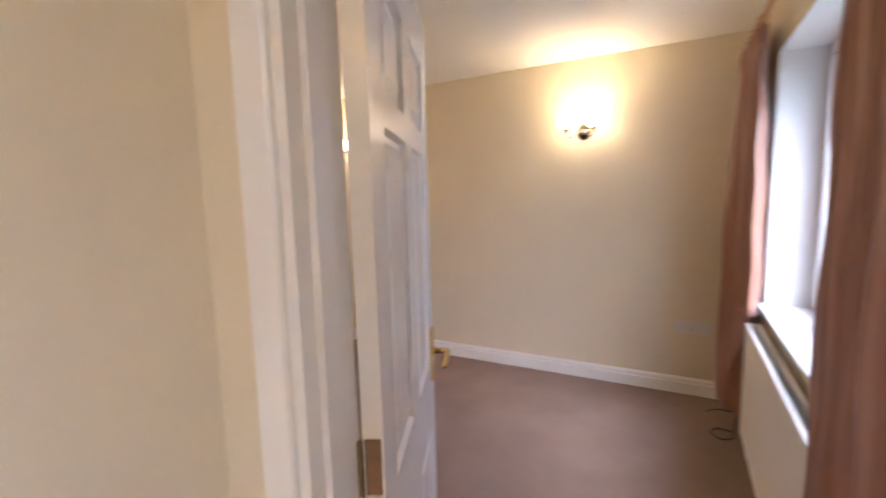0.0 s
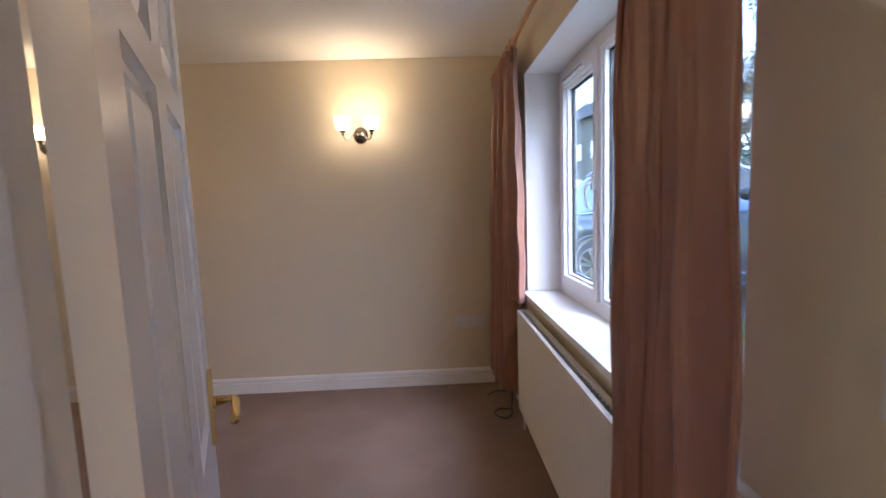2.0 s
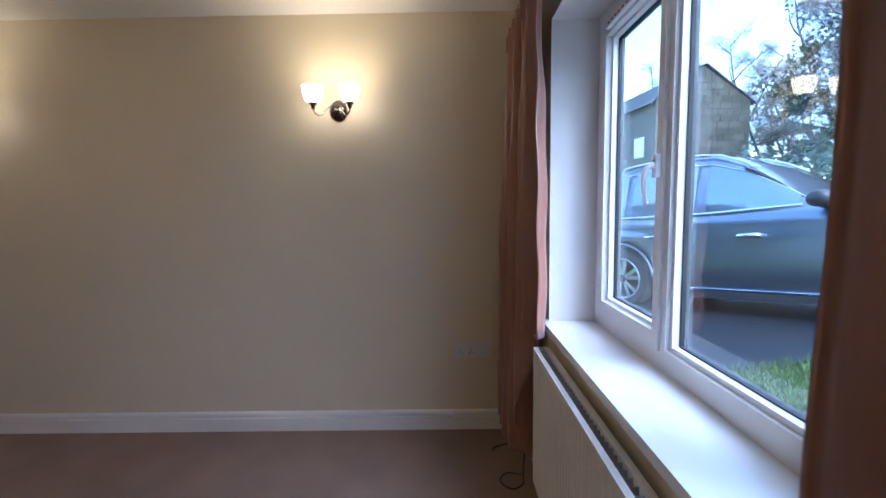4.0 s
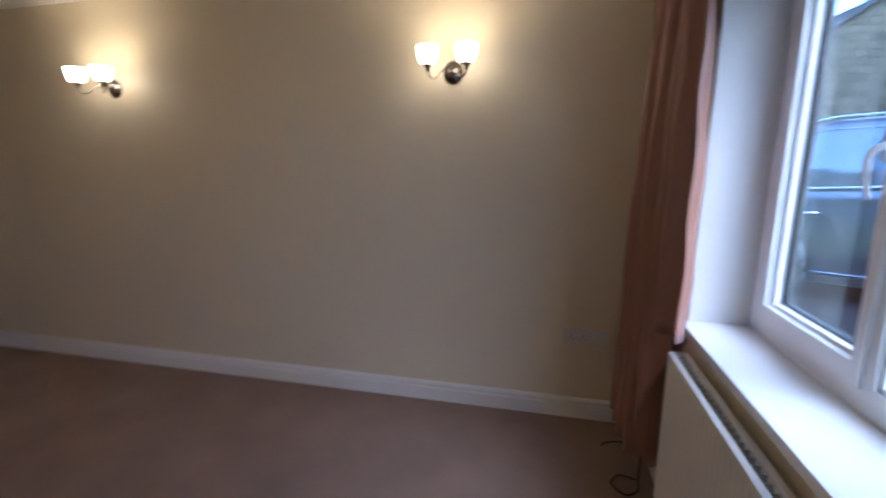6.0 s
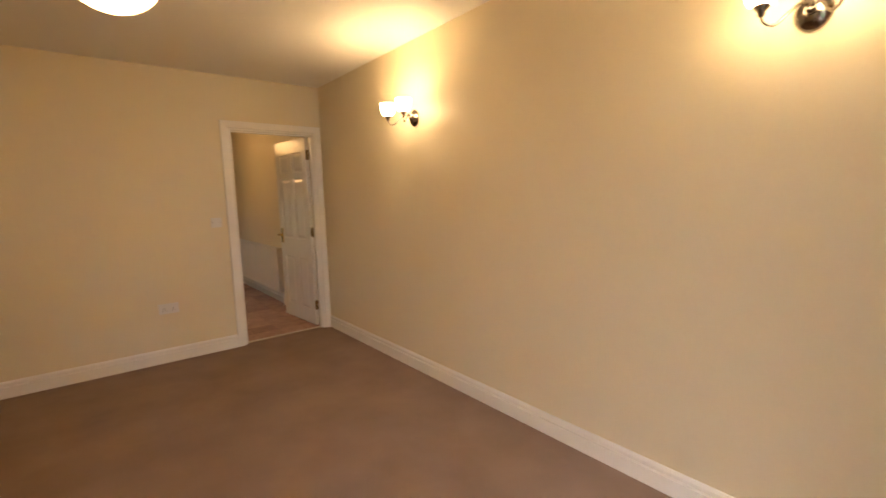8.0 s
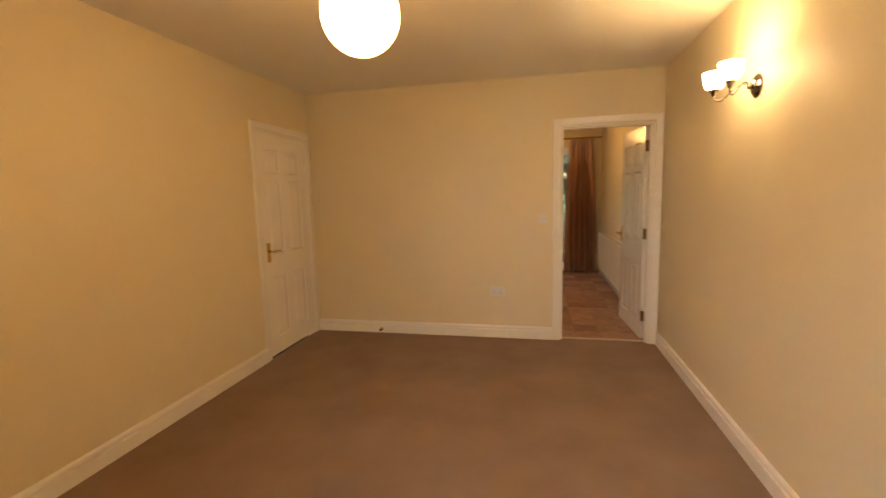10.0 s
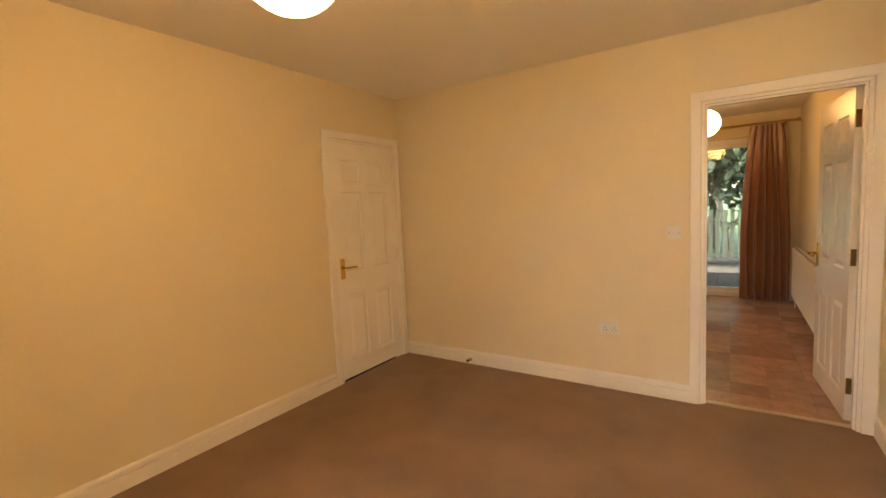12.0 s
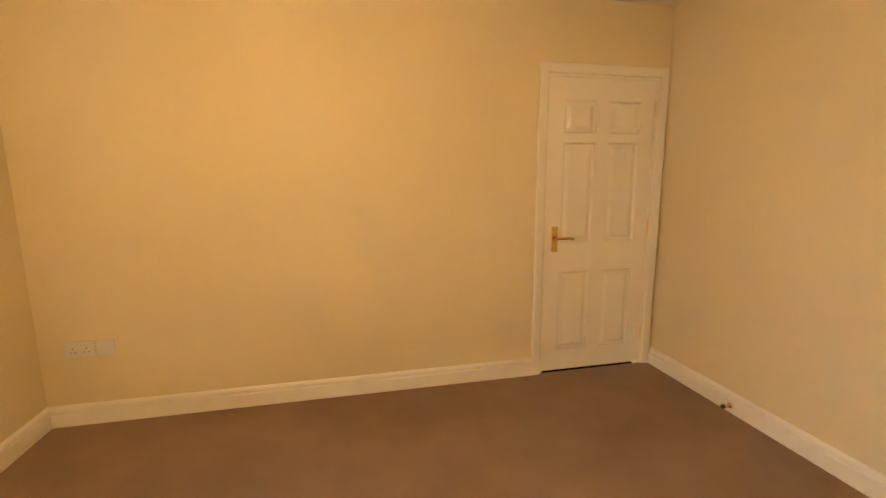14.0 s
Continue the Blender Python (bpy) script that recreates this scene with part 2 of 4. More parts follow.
structure("wall_hall_end", wall_with_holes("y", -5.3, -5.2, XB, 0.0, -0.12, H + 0.12), M_WALL, "cream painted end wall of the hall", "wall")
structure("wall_kitchen_south", wall_with_holes("y", KY0 - 0.1, KY0, KX0 - 0.3, KX1, -0.12, H + 0.12), M_WALL, "cream painted kitchen wall", "wall")
structure("wall_kitchen_west", wall_with_holes("x", KX0 - 0.28, KX0, KY0, 0.0, -0.12, H + 0.12, [(PD0, PD1, -0.12, PDH)]), M_WALL, "cream painted kitchen wall with a patio door", "wall")
structure("wall_cupboard_back", wall_with_holes("y", YS - 0.9, YS - 0.8, XK, XB, -0.12, H + 0.12), M_WALL, "plain back wall of the cupboard", "wall")


# ---- skirting ----
SKIRT = [(0.0, 0.0), (0.018, 0.0), (0.018, 0.079), (0.005, 0.082), (0.005, 0.090), (0.016, 0.093), (0.015, 0.108), (0.007, 0.119), (0.0, 0.121)]


def skirting(name, p, q, n, label="white gloss moulded skirting board"):
    """A moulded board along p to q; n points into the room."""
    bm = bmesh.new()
    p, q, n = Vector((*p, 0)), Vector((*q, 0)), Vector((*n, 0))
    rows = [[bm.verts.new(e + n * d + Vector((0, 0, z))) for d, z in SKIRT] for e in (p, q)]
    k = len(SKIRT)
    for i in range(k):
        bm.faces.new((rows[0][i], rows[0][(i + 1) % k], rows[1][(i + 1) % k], rows[1][i]))
    bm.faces.new(rows[0])
    bm.faces.new(rows[1][::-1])
    bmesh.ops.recalc_face_normals(bm, faces=bm.faces)
    return structure(name, bm, M_WHITE, label, "baseboard")


ARC = 0.062
skirting("baseboard_north", (XK + 0.02, 0), (0, 0), (0, -1))
skirting("baseboard_west", (XK, YS + 0.02), (XK, KO0 - ARC + 0.03), (1, 0))
skirting("baseboard_south", (CO1 + ARC - 0.03, YS), (XB, YS), (0, 1))
skirting("baseboard_box", (XB, YS), (XB, YB + 0.018), (-1, 0))
skirting("baseboard_box_front", (XB, YB), (EO0 - ARC + 0.03, YB), (0, 1))
skirting("baseboard_east", (0, YB + 0.02), (0, -0.02), (-1, 0))
skirting("baseboard_kitchen", (KX0, 0), (KX1, 0), (0, -1))
skirting("baseboard_hall", (XB + T, -5.2), (XB + T, YB - 0.13), (1, 0))


# ---- door frames: lining, stop and moulded architrave ----
ARCP = [(0.0, 0.0), (0.0, 0.010), (0.004, 0.014), (0.014, 0.0155), (0.046, 0.0175), (0.057, 0.018), (0.061, 0.015), (0.062, 0.011), (0.062, 0.0)]


def architrave(w, h, m):
    """Moulded casing round an opening w wide and h high, standing on z = 0, out of its plane towards -y; m places it."""
    bm = bmesh.new()
    path = [((0, 0), (-1, 0)), ((0, h), (-1, 1)), ((w, h), (1, 1)), ((w, 0), (1, 0))]
    rows = [[bm.verts.new((px + ox * a, -d, pz + oz * a)) for a, d in ARCP] for (px, pz), (ox, oz) in path]
    k = len(ARCP)
    for r0, r1 in zip(rows, rows[1:]):
        for i in range(k):
            bm.faces.new((r0[i], r0[(i + 1) % k], r1[(i + 1) % k], r1[i]))
    bm.faces.new(rows[0])
    bm.faces.new(rows[-1][::-1])
    bmesh.ops.transform(bm, matrix=m, verts=bm.verts)
    bmesh.ops.recalc_face_normals(bm, faces=bm.faces)
    return bm


def door_frame(name, m, w, depth, stop_at, label):
    """Lining in an opening w wide; local x along the wall, y through it from 0 to depth."""
    root = thing(name, m, label, "door frame", kind="structure")
    h, t = OH, 0.028
    bm = bmesh.new()
    box(bm, 0, t, 0, depth, 0, h - t)
    box(bm, w - t, w, 0, depth, 0, h - t)
    box(bm, 0, w, 0, depth, h - t, h)
    part("lining", bm, M_WHITE, root)
    bm = bmesh.new()
    s0, s1 = stop_at
    box(bm, t, t + 0.013, s0, s1, 0, h - t - 0.013)
    box(bm, w - t - 0.013, w - t, s0, s1, 0, h - t - 0.013)
    box(bm, t, w - t, s0, s1, h - t - 0.013, h - t)
    part("door_stop", bm, M_WHITE, root)
    part("architrave", architrave(w - 0.016, h - 0.008, pose(0.008, 0, 0)), M_WHITE, root)
    back = pose(w - 0.008, depth, 0, 0, 0, 180)
    part("architrave", architrave(w - 0.016, h - 0.008, back), M_WHITE, root)
    return root


# local y runs away from the viewer through the wall
door_frame("door_frame_kitchen", pose(XK, KO0, 0, 0, 0, 90), KO1 - KO0, T, (0.02, 0.06), "white gloss door frame of the kitchen doorway")
door_frame("door_frame_cupboard", pose(CO1, YS, 0, 0, 0, 180), CO1 - CO0, T, (0.045, 0.075), "white gloss door frame of the cupboard")
door_frame("door_frame_entrance", pose(EO0, YB - 0.11, 0), EO1 - EO0, 0.11, (0.03, 0.068), "white gloss door frame of the entrance")


# ---- doors ----
DW, DH, DT = 0.762, 1.981, 0.036
PX = [(0.105, 0.330), (0.432, 0.657)]
PZ = [(0.15, 0.71), (0.915, 1.575), (1.635, 1.84)]


def lever_handle(parent, x, z, side, toward):
    """A brass lever on a backplate. side: -1 on the face at y = 0, 1 on the far face; toward: the way the lever points."""
    y = 0.0 if side < 0 else DT
    o = side
    bm = bmesh.new()
    box(bm, x - 0.021, x + 0.021, min(y, y + o * 0.009), max(y, y + o * 0.009), z - 0.095, z + 0.075)
    plate = part("handle_plate", bevelled(bm, 0.003), M_BRASS, parent, "polished brass backplate")
    pts = [(x, y, z), (x, y + o * 0.047, z), (x + toward * 0.003, y + o * 0.053, z), (x + toward * 0.010, y + o * 0.056, z), (x + toward * 0.10, y + o * 0.055, z - 0.002), (x + toward * 0.114, y + o * 0.052, z - 0.006)]
    bm = tube(pts, 0.0095, 10)
    part("lever", bm, M_BRASS, plate, "brass lever", smooth=True)
    bm = tube([(x, y + o * 0.006, z), (x, y + o * 0.014, z)], 0.015, 12)
    part("rose", bm, M_BRASS, plate)


def six_panel_door(name, m, label, handle_sides, hinge_at=0, w=DW, hinge_metal=M_HINGE):
    """Local x from the hinge edge, y through the leaf, z up."""
    root = thing(name, m, label, "door", kind="structure")
    px = [(a * w / DW, c * w / DW) for a, c in PX]
    bm = bmesh.new()
    xs = [0, *px[0], *px[1], w]
    box(bm, 0, xs[1], 0, DT, 0.006, DH)
    box(bm, xs[4], w, 0, DT, 0.006, DH)
    zs = [0.006, *[v for p in PZ for v in p], DH]
    for i in (0, 2, 4, 6):
        box(bm, xs[1], xs[4], 0, DT, zs[i], zs[i + 1])
    for p in PZ:
        box(bm, xs[2], xs[3], 0, DT, *p)
    bmesh.ops.remove_doubles(bm, verts=bm.verts, dist=1e-5)
    part("leaf", bm, M_WHITE, root)
    for x0, x1 in px:
        for z0, z1 in PZ:
            bm = bmesh.new()
            rings = []
            for y, steps in ((0, 1), (DT, -1)):
                prof = [(0.0, 0.001), (0.008, 0.012), (0.020, 0.012), (0.044, 0.003)]
                loops = []
                for d, dep in prof:
                    yy = y + steps * dep
                    loops.append([bm.verts.new(c) for c in ((x0 + d, yy, z0 + d), (x1 - d, yy, z0 + d), (x1 - d, yy, z1 - d), (x0 + d, yy, z1 - d))])
                for a, b in zip(loops, loops[1:]):
                    for i in range(4):
                        bm.faces.new((a[i], a[(i + 1) % 4], b[(i + 1) % 4], b[i]))
                bm.faces.new(loops[-1])
                rings.append(loops[0])
            for i in range(4):
                bm.faces.new((rings[0][i], rings[0][(i + 1) % 4], rings[1][(i + 1) % 4], rings[1][i]))
            bmesh.ops.recalc_face_normals(bm, faces=bm.faces)
            part("panel", bm, M_WHITE, root)
    for s in handle_sides:
        lever_handle(root, w - 0.06, 0.950, s, -1)
    yk = -0.004 if hinge_at == 0 else DT + 0.004
    for z in (0.22, 1.00, 1.80):
        hinge = part("hinge", tube([(-0.004, yk, z - 0.05), (-0.004, yk, z + 0.05)], 0.006, 10), hinge_metal, root, "butt hinge")
        bm = bmesh.new()
        box(bm, -0.0015, 0.0005, 0.004, DT - 0.004, z - 0.05, z + 0.05)
        part("hinge_leaf", bm, hinge_metal, hinge)
    return root


# entrance door: pin at the room face, swung open past a right angle
PIN = (-0.876, -2.951)
ANG = 90 + 23.7
six_panel_door("door_entrance", pose(*PIN, 0.008, 0, 0, ANG) @ pose(0, -DT, 0), "white gloss six-panel door standing open with brass levers", (-1, 1), 1)
# cupboard door, closed, opening into the room, hinges by the corner
six_panel_door("door_cupboard", pose(CO0 + 0.030, YS - DT - 0.004, 0.008), "white six-panel cupboard door, closed, brass lever", (1,), 1, hinge_metal=M_HINGE_PALE)
# kitchen door, open into the kitchen against its wall
six_panel_door("door_kitchen", pose(KX1 - 0.012, KO1 - 0.030, 0.008, 0, 0, 180 + 4), "white gloss six-panel kitchen door standing open", (-1, 1), 0)

# ---- living room window ----
win = thing("window_1", pose(0, 0, 0), "white plastic window with two side casements and a fixed light", "window", kind="structure")
FX0, FX1 = 0.205, 0.275
bm = bmesh.new()
frame_rect(bm, FX0, FX1, WY0, WY1, WZ0, WZ1, 0.070)
MULLIONS = [(-1.280, -1.238), (-1.900, -1.834)]
for y0, y1 in MULLIONS:
    box(bm, FX0, FX1, y0, y1, WZ0 + 0.070, WZ1 - 0.070)
part("window_frame", bevelled(bm, 0.004), M_UPVC, win)


def glazing(y0, y1, z0, z1, parent, bead=0.016):
    """Beads, black gasket and a pane in a rectangular rebate."""
    bm = bmesh.new()
    frame_rect(bm, FX0 + 0.012, FX0 + 0.034, y0, y1, z0, z1, bead)
    part("glazing_bead", bevelled(bm, 0.003), M_UPVC, parent)
    bm = bmesh.new()
    frame_rect(bm, FX0 + 0.034, FX0 + 0.060, y0 + 0.004, y1 - 0.004, z0 + 0.004, z1 - 0.004, bead)
    part("gasket", bm, M_BLACK, parent, "black rubber gasket")
    bm = bmesh.new()
    box(bm, FX0 + 0.040, FX0 + 0.044, y0 + 0.008, y1 - 0.008, z0 + 0.008, z1 - 0.008)
    pane = part("pane", bm, M_GLASS, parent)
    pane.visible_shadow = False


def casement(y0, y1, low, high):
    """An opening sash over a light from y0 to y1; low and high: widths of its two stiles."""
    z0, z1 = WZ0 + 0.058, WZ1 - 0.058
    xa, xb = FX0 - 0.012, FX1 - 0.01
    bm = bmesh.new()
    box(bm, xa, xb, y0, y0 + low, z0, z1)
    box(bm, xa, xb, y1 - high, y1, z0, z1)
    box(bm, xa, xb, y0 + low, y1 - high, z0, z0 + 0.058)
    box(bm, xa, xb, y0 + low, y1 - high, z1 - 0.058, z1)
    sash = part("sash", bevelled(bm, 0.005), M_UPVC, win)
    glazing(y0 + low, y1 - high, z0 + 0.058, z1 - 0.058, sash, 0.012)
    return sash


sash_south = casement(WY0 + 0.058, MULLIONS[1][0] + 0.010, 0.058, 0.058)
sash_north = casement(MULLIONS[0][1] - 0.010, WY1 - 0.058, 0.034, 0.058)
glazing(MULLIONS[1][1], MULLIONS[0][0], WZ0 + 0.070, WZ1 - 0.070, win)
vent = part("trickle_vent", bbox(FX0 - 0.030, FX0 - 0.012, -1.13, -0.80, WZ1 - 0.105, WZ1 - 0.078, bevel=0.004), M_UPVC, win, "white slotted trickle vent")
for k in range(9):
    part("slot", bbox(FX0 - 0.0312, FX0 - 0.0295, -1.115 + k * 0.034, -1.095 + k * 0.034, WZ1 - 0.095, WZ1 - 0.089, bevel=0), M_BLACK, vent)


def window_handle(parent, y, z, lean):
    bm = bmesh.new()
    box(bm, FX0 - 0.026, FX0 - 0.012, y - 0.014, y + 0.014, z - 0.035, z + 0.035)
    base = part("window_handle", bevelled(bm, 0.005), M_UPVC, parent, "white locking window handle")
    pts = smooth_path([(FX0 - 0.026, y, z), (FX0 - 0.044, y, z - 0.004), (FX0 - 0.052, y + lean * 0.010, z - 0.03), (FX0 - 0.048, y + lean * 0.014, z - 0.075), (FX0 - 0.042, y + lean * 0.006, z - 0.120)], 4)
    part("grip", tube(pts, [0.0095 - 0.0040 * i / len(pts) for i in range(len(pts))], 10), M_UPVC, base, smooth=True)
    part("keyhole", tube([(FX0 - 0.027, y, z + 0.018), (FX0 - 0.0285, y, z + 0.018)], 0.006, 10), M_CHROME, base)


window_handle(sash_north, MULLIONS[0][1] + 0.010, 1.475, 1)
window_handle(sash_south, MULLIONS[1][0] - 0.030, 1.455, -1)
M_REVEAL = mat("white_reveal_paint", (0.80, 0.79, 0.76), 0.6, var=0.03, scale=3, grain=0.02, gscale=90, bump=0.06)
for nm, a in (("trim_reveal_left", (0.0, FX0, WY1 - 0.003, WY1, WZ0, WZ1)), ("trim_reveal_right", (0.0, FX0, WY0, WY0 + 0.003, WZ0, WZ1)), ("trim_reveal_top", (0.0, FX0, WY0 + 0.003, WY1 - 0.003, WZ1 - 0.003, WZ1))):
    bm = bmesh.new()
    box(bm, *a)
    structure(nm, bm, M_REVEAL, "white painted plaster of the window reveal", "trim")
bm = bmesh.new()
box(bm, -0.030, FX0, WY0, WY1, WZ0 - 0.030, WZ0)
box(bm, -0.030, -0.0005, WY0 - 0.105, WY0, WZ0 - 0.030, WZ0)
box(bm, -0.030, -0.0005, WY1, WY1 + 0.09, WZ0 - 0.030, WZ0)
bmesh.ops.remove_doubles(bm, verts=bm.verts, dist=1e-5)
structure("window_sill", bm, M_SILL, "white gloss window board with rounded nose", "window sill")

# ---- curtain poles and curtains ----
def curtain_pole(name, p, q, brackets, wall_dir, label):
    root = thing(name, Matrix.Translation(p), label, "curtain pole")
    p, q = Vector(p), Vector(q)
    d = (q - p)
    part("pole", tube([(0, 0, 0), d], 0.014, 14), M_PINE, root, smooth=True)
    for e, s in ((Vector(), -1), (d, 1)):
        u = d.normalized() * s
        prof = [(0.0, 0.014), (0.01, 0.018), (0.016, 0.014), (0.03, 0.026), (0.05, 0.026), (0.064, 0.012)]
        part("finial", tube([e + u * a for a, r in prof], [r for a, r in prof], 14), M_PINE, root, "turned pine finial", smooth=True)
    w = Vector(wall_dir)
    for f in brackets:
        c = d * f
        arm = tube([c + w * 0.086, c + w * 0.078, c + w * 0.05, c + w * 0.012, c - w * 0.004], [0.034, 0.030, 0.013, 0.014, 0.018], 14)
        b = part("bracket", arm, M_PINE, root, "turned pine bracket", smooth=True)
        bm = tube([c - d.normalized() * 0.010, c + d.normalized() * 0.010], 0.022, 16)
        part("cup", bm, M_PINE, b, smooth=True)
    return root


def curtain(name, m, w_top, w_bot, z_top, z_bot, folds, amp_t, amp_b, shift, seed, label, lift=0.0, bias=1.0):
    """A gathered curtain: local x along the pole, y out of the wall. shift: how far the hem drifts out from the wall."""
    root = thing(name, m, label, "curtain")
    rng = random.Random(seed)
    ph = [rng.uniform(0, 6.28) for _ in range(8)]
    nu, nz = folds * 12, 34
    bm, g = bmesh.new(), []
    for j in range(nz + 1):
        v = j / nz
        row = []
        for i in range(nu + 1):
            u = i / nu
            wv = w_top + (w_bot - w_top) * min(1, v * 1.6) ** 0.8
            amp = amp_t + (amp_b - amp_t) * min(1, v * 2.2)
            a = (1 - (1 - u) ** bias) * folds * 2 * math.pi + 0.55 * math.sin(2.1 * v + ph[0]) + 0.8 * math.sin(5 * u + ph[1])
            fold = math.sin(a) + 0.35 * math.sin(2 * a + ph[2] + v) + 0.25 * math.sin(0.5 * a + ph[3] + 1.7 * v)
            x = (u - 0.5) * wv + 0.012 * math.cos(a * 1.0) + 0.010 * math.sin(4 * v + ph[4] + 9 * u)
            y = amp * fold * (0.8 + 0.4 * math.sin(3.3 * u + ph[5])) + shift * v * (1 - u) + 0.004 * math.sin(23 * v + 11 * u + ph[6])
            k = min(1, max(0, (u - 0.66) / 0.14))
            zb = z_bot + lift * k * k * (3 - 2 * k) + 0.006 * math.sin(a)
            z = z_top + (zb - z_top) * v
            row.append(bm.verts.new((x, y, z)))
        g.append(row)
    for j in range(nz):
        for i in range(nu):
            q = (g[j][i], g[j][i + 1], g[j + 1][i + 1], g[j + 1][i])
            bm.faces.new(q)
    drop = part("drop", bm, M_CURT, root, smooth=True)
    thick = drop.modifiers.new("thickness", "SOLIDIFY")
    thick.thickness, thick.offset = 0.004, 0.0
    bm = bmesh.new()
    for i in range(nu):
        u0, u1 = i / nu, (i + 1) / nu
        def at(u, z, o):
            a = (1 - (1 - u) ** bias) * folds * 2 * math.pi + 0.55 * math.sin(ph[0]) + 0.8 * math.sin(5 * u + ph[1])
            return ((u - 0.5) * w_top + 0.012 * math.cos(a), amp_t * (math.sin(a) + 0.35 * math.sin(2 * a + ph[2])) * (0.8 + 0.4 * math.sin(3.3 * u + ph[5])) + o, z)
        for o in (0.010, -0.010):
            bm.faces.new([bm.verts.new(at(*c, o)) for c in ((u0, z_top + 0.015), (u1, z_top + 0.015), (u1, z_top - 0.07), (u0, z_top - 0.07))])
    part("heading", bm, M_CURT, root, "gathered pencil-pleat heading")
    for k in range(folds + 1):
        u = (k + 0.1) / (folds + 0.2)
        rg = tube([(((u - 0.5) * w_top), 0.021 * math.cos(t), z_top + 0.034 + 0.021 * math.sin(t)) for t in [i * math.pi / 8 for i in range(17)]], 0.004, 6)
        part("curtain_ring", rg, M_PINE, root)
    return root


curtain_pole("curtain_pole", (-0.088, -2.80, 2.288), (-0.088, -0.13, 2.288), (0.04, 0.53, 0.965), (1, 0, 0), "varnished pine curtain pole on turned brackets over the window")
# local x runs to -y, local y to -x
curtain("curtain", pose(-0.090, -0.455, 0, 0, 0, -90) @ Matrix.Diagonal((1, -1, 1, 1)), 0.66, 0.74, 2.245, 0.15, 6, 0.026, 0.052, 0.02, 3, "rose-brown faux silk curtain gathered beside the radiator", 0.66)
curtain("curtain", pose(-0.105, -2.410, 0, 0, 0, -90) @ Matrix.Diagonal((1, -1, 1, 1)), 0.40, 0.45, 2.245, 0.14, 5, 0.022, 0.034, 0.02, 11, "rose-brown faux silk curtain gathered beside the switch", bias=1.6)
curtain_pole("curtain_pole", (KX0 + 0.12, -2.95, 2.30), (KX0 + 0.12, -0.07, 2.30), (0.04, 0.5, 0.965), (-1, 0, 0), "varnished pine curtain pole over the patio door")
curtain("curtain", pose(KX0 + 0.15, -0.34, 0, 0, 0, -90), 0.32, 0.54, 2.262, 0.015, 6, 0.025, 0.060, 0.0, 5, "long rose-brown curtain pooled on the kitchen floor")


# ---- radiators ----
def radiator(name, m, length, z0, z1, label):
    """Local x along the wall, y out of the wall."""
    root = thing(name, m, label, "radiator")
    h = z1 - z0
    for y in (0.030, 0.078):
        bm = bmesh.new()
        n = int(length / 0.033)
        prof = []
        for i in range(n):
            x = length * i / n
            s = length / n
            prof += [(x, 0.0), (x + s * 0.30, 0.0), (x + s * 0.42, 0.0022), (x + s * 0.88, 0.0022)]
        prof.append((length, 0.0))
        top = [bm.verts.new((x, y + 0.016 - d, z1 - 0.025)) for x, d in prof]
        bot = [bm.verts.new((x, y + 0.016 - d, z0 + 0.025)) for x, d in prof]
        for i in range(len(prof) - 1):
            bm.faces.new((top[i], top[i + 1], bot[i + 1], bot[i]))
        panel = part("panel", bm, M_RAD, root)
        part("back_sheet", bbox(0, length, y, y + 0.010, z0, z1 - 0.001, bevel=0), M_RAD, panel)
        part("header", bbox(0, length, y, y + 0.018, z1 - 0.025, z1 - 0.002, bevel=0.004), M_RAD, panel)
        part("footer", bbox(0, length, y, y + 0.018, z0, z0 + 0.025, bevel=0.004), M_RAD, panel)
    for k in range(int(length / 0.03)):
        bm = bmesh.new()
        box(bm, 0.012 + k * 0.03, 0.014 + k * 0.03, 0.047, 0.077, z0 + 0.03, z1 - 0.012)
        part("fin", bm, M_GREY, root)
    for x in (-0.002, length):
        part("side_cover", bbox(x, x + 0.003, 0.030, 0.096, z0 + 0.01, z1, bevel=0.001, segments=1), M_RAD, root)
    for x, s in ((-0.03, 1), (length + 0.03, -1)):
        pipe = part("pipe", tube(smooth_path([(x, 0.055, 0.0), (x, 0.055, z0 - 0.03), (x + s * 0.006, 0.055, z0 + 0.03), (x + s * 0.035, 0.055, z0 + 0.035)], 4), 0.0075, 10), M_PLASTIC, root, "white painted pipe", smooth=True)
        part("valve", lathe([(0.011, -0.01), (0.016, 0.0), (0.018, 0.03), (0.016, 0.055), (0.006, 0.058)], 14), M_PLASTIC, pipe, "white lockshield valve", smooth=True, m=pose(x, 0.055, z0 + 0.025))
    for x in (0.2, length - 0.2):
        part("wall_bracket", bbox(x, x + 0.03, 0.0, 0.031, z0 + 0.05, z1 - 0.05, bevel=0.001, segments=1), M_RAD, root)
    return root


radiator("radiator", pose(0, -0.775, 0, 0, 0, -90) @ Matrix.Diagonal((1, -1, 1, 1)), 1.56, 0.16, 0.762, "white double-panel radiator under the window sill")
radiator("radiator", pose(-6.30, 0, 0, 0, 0, 180), 2.0, 0.17, 0.745, "white radiator on the kitchen wall")


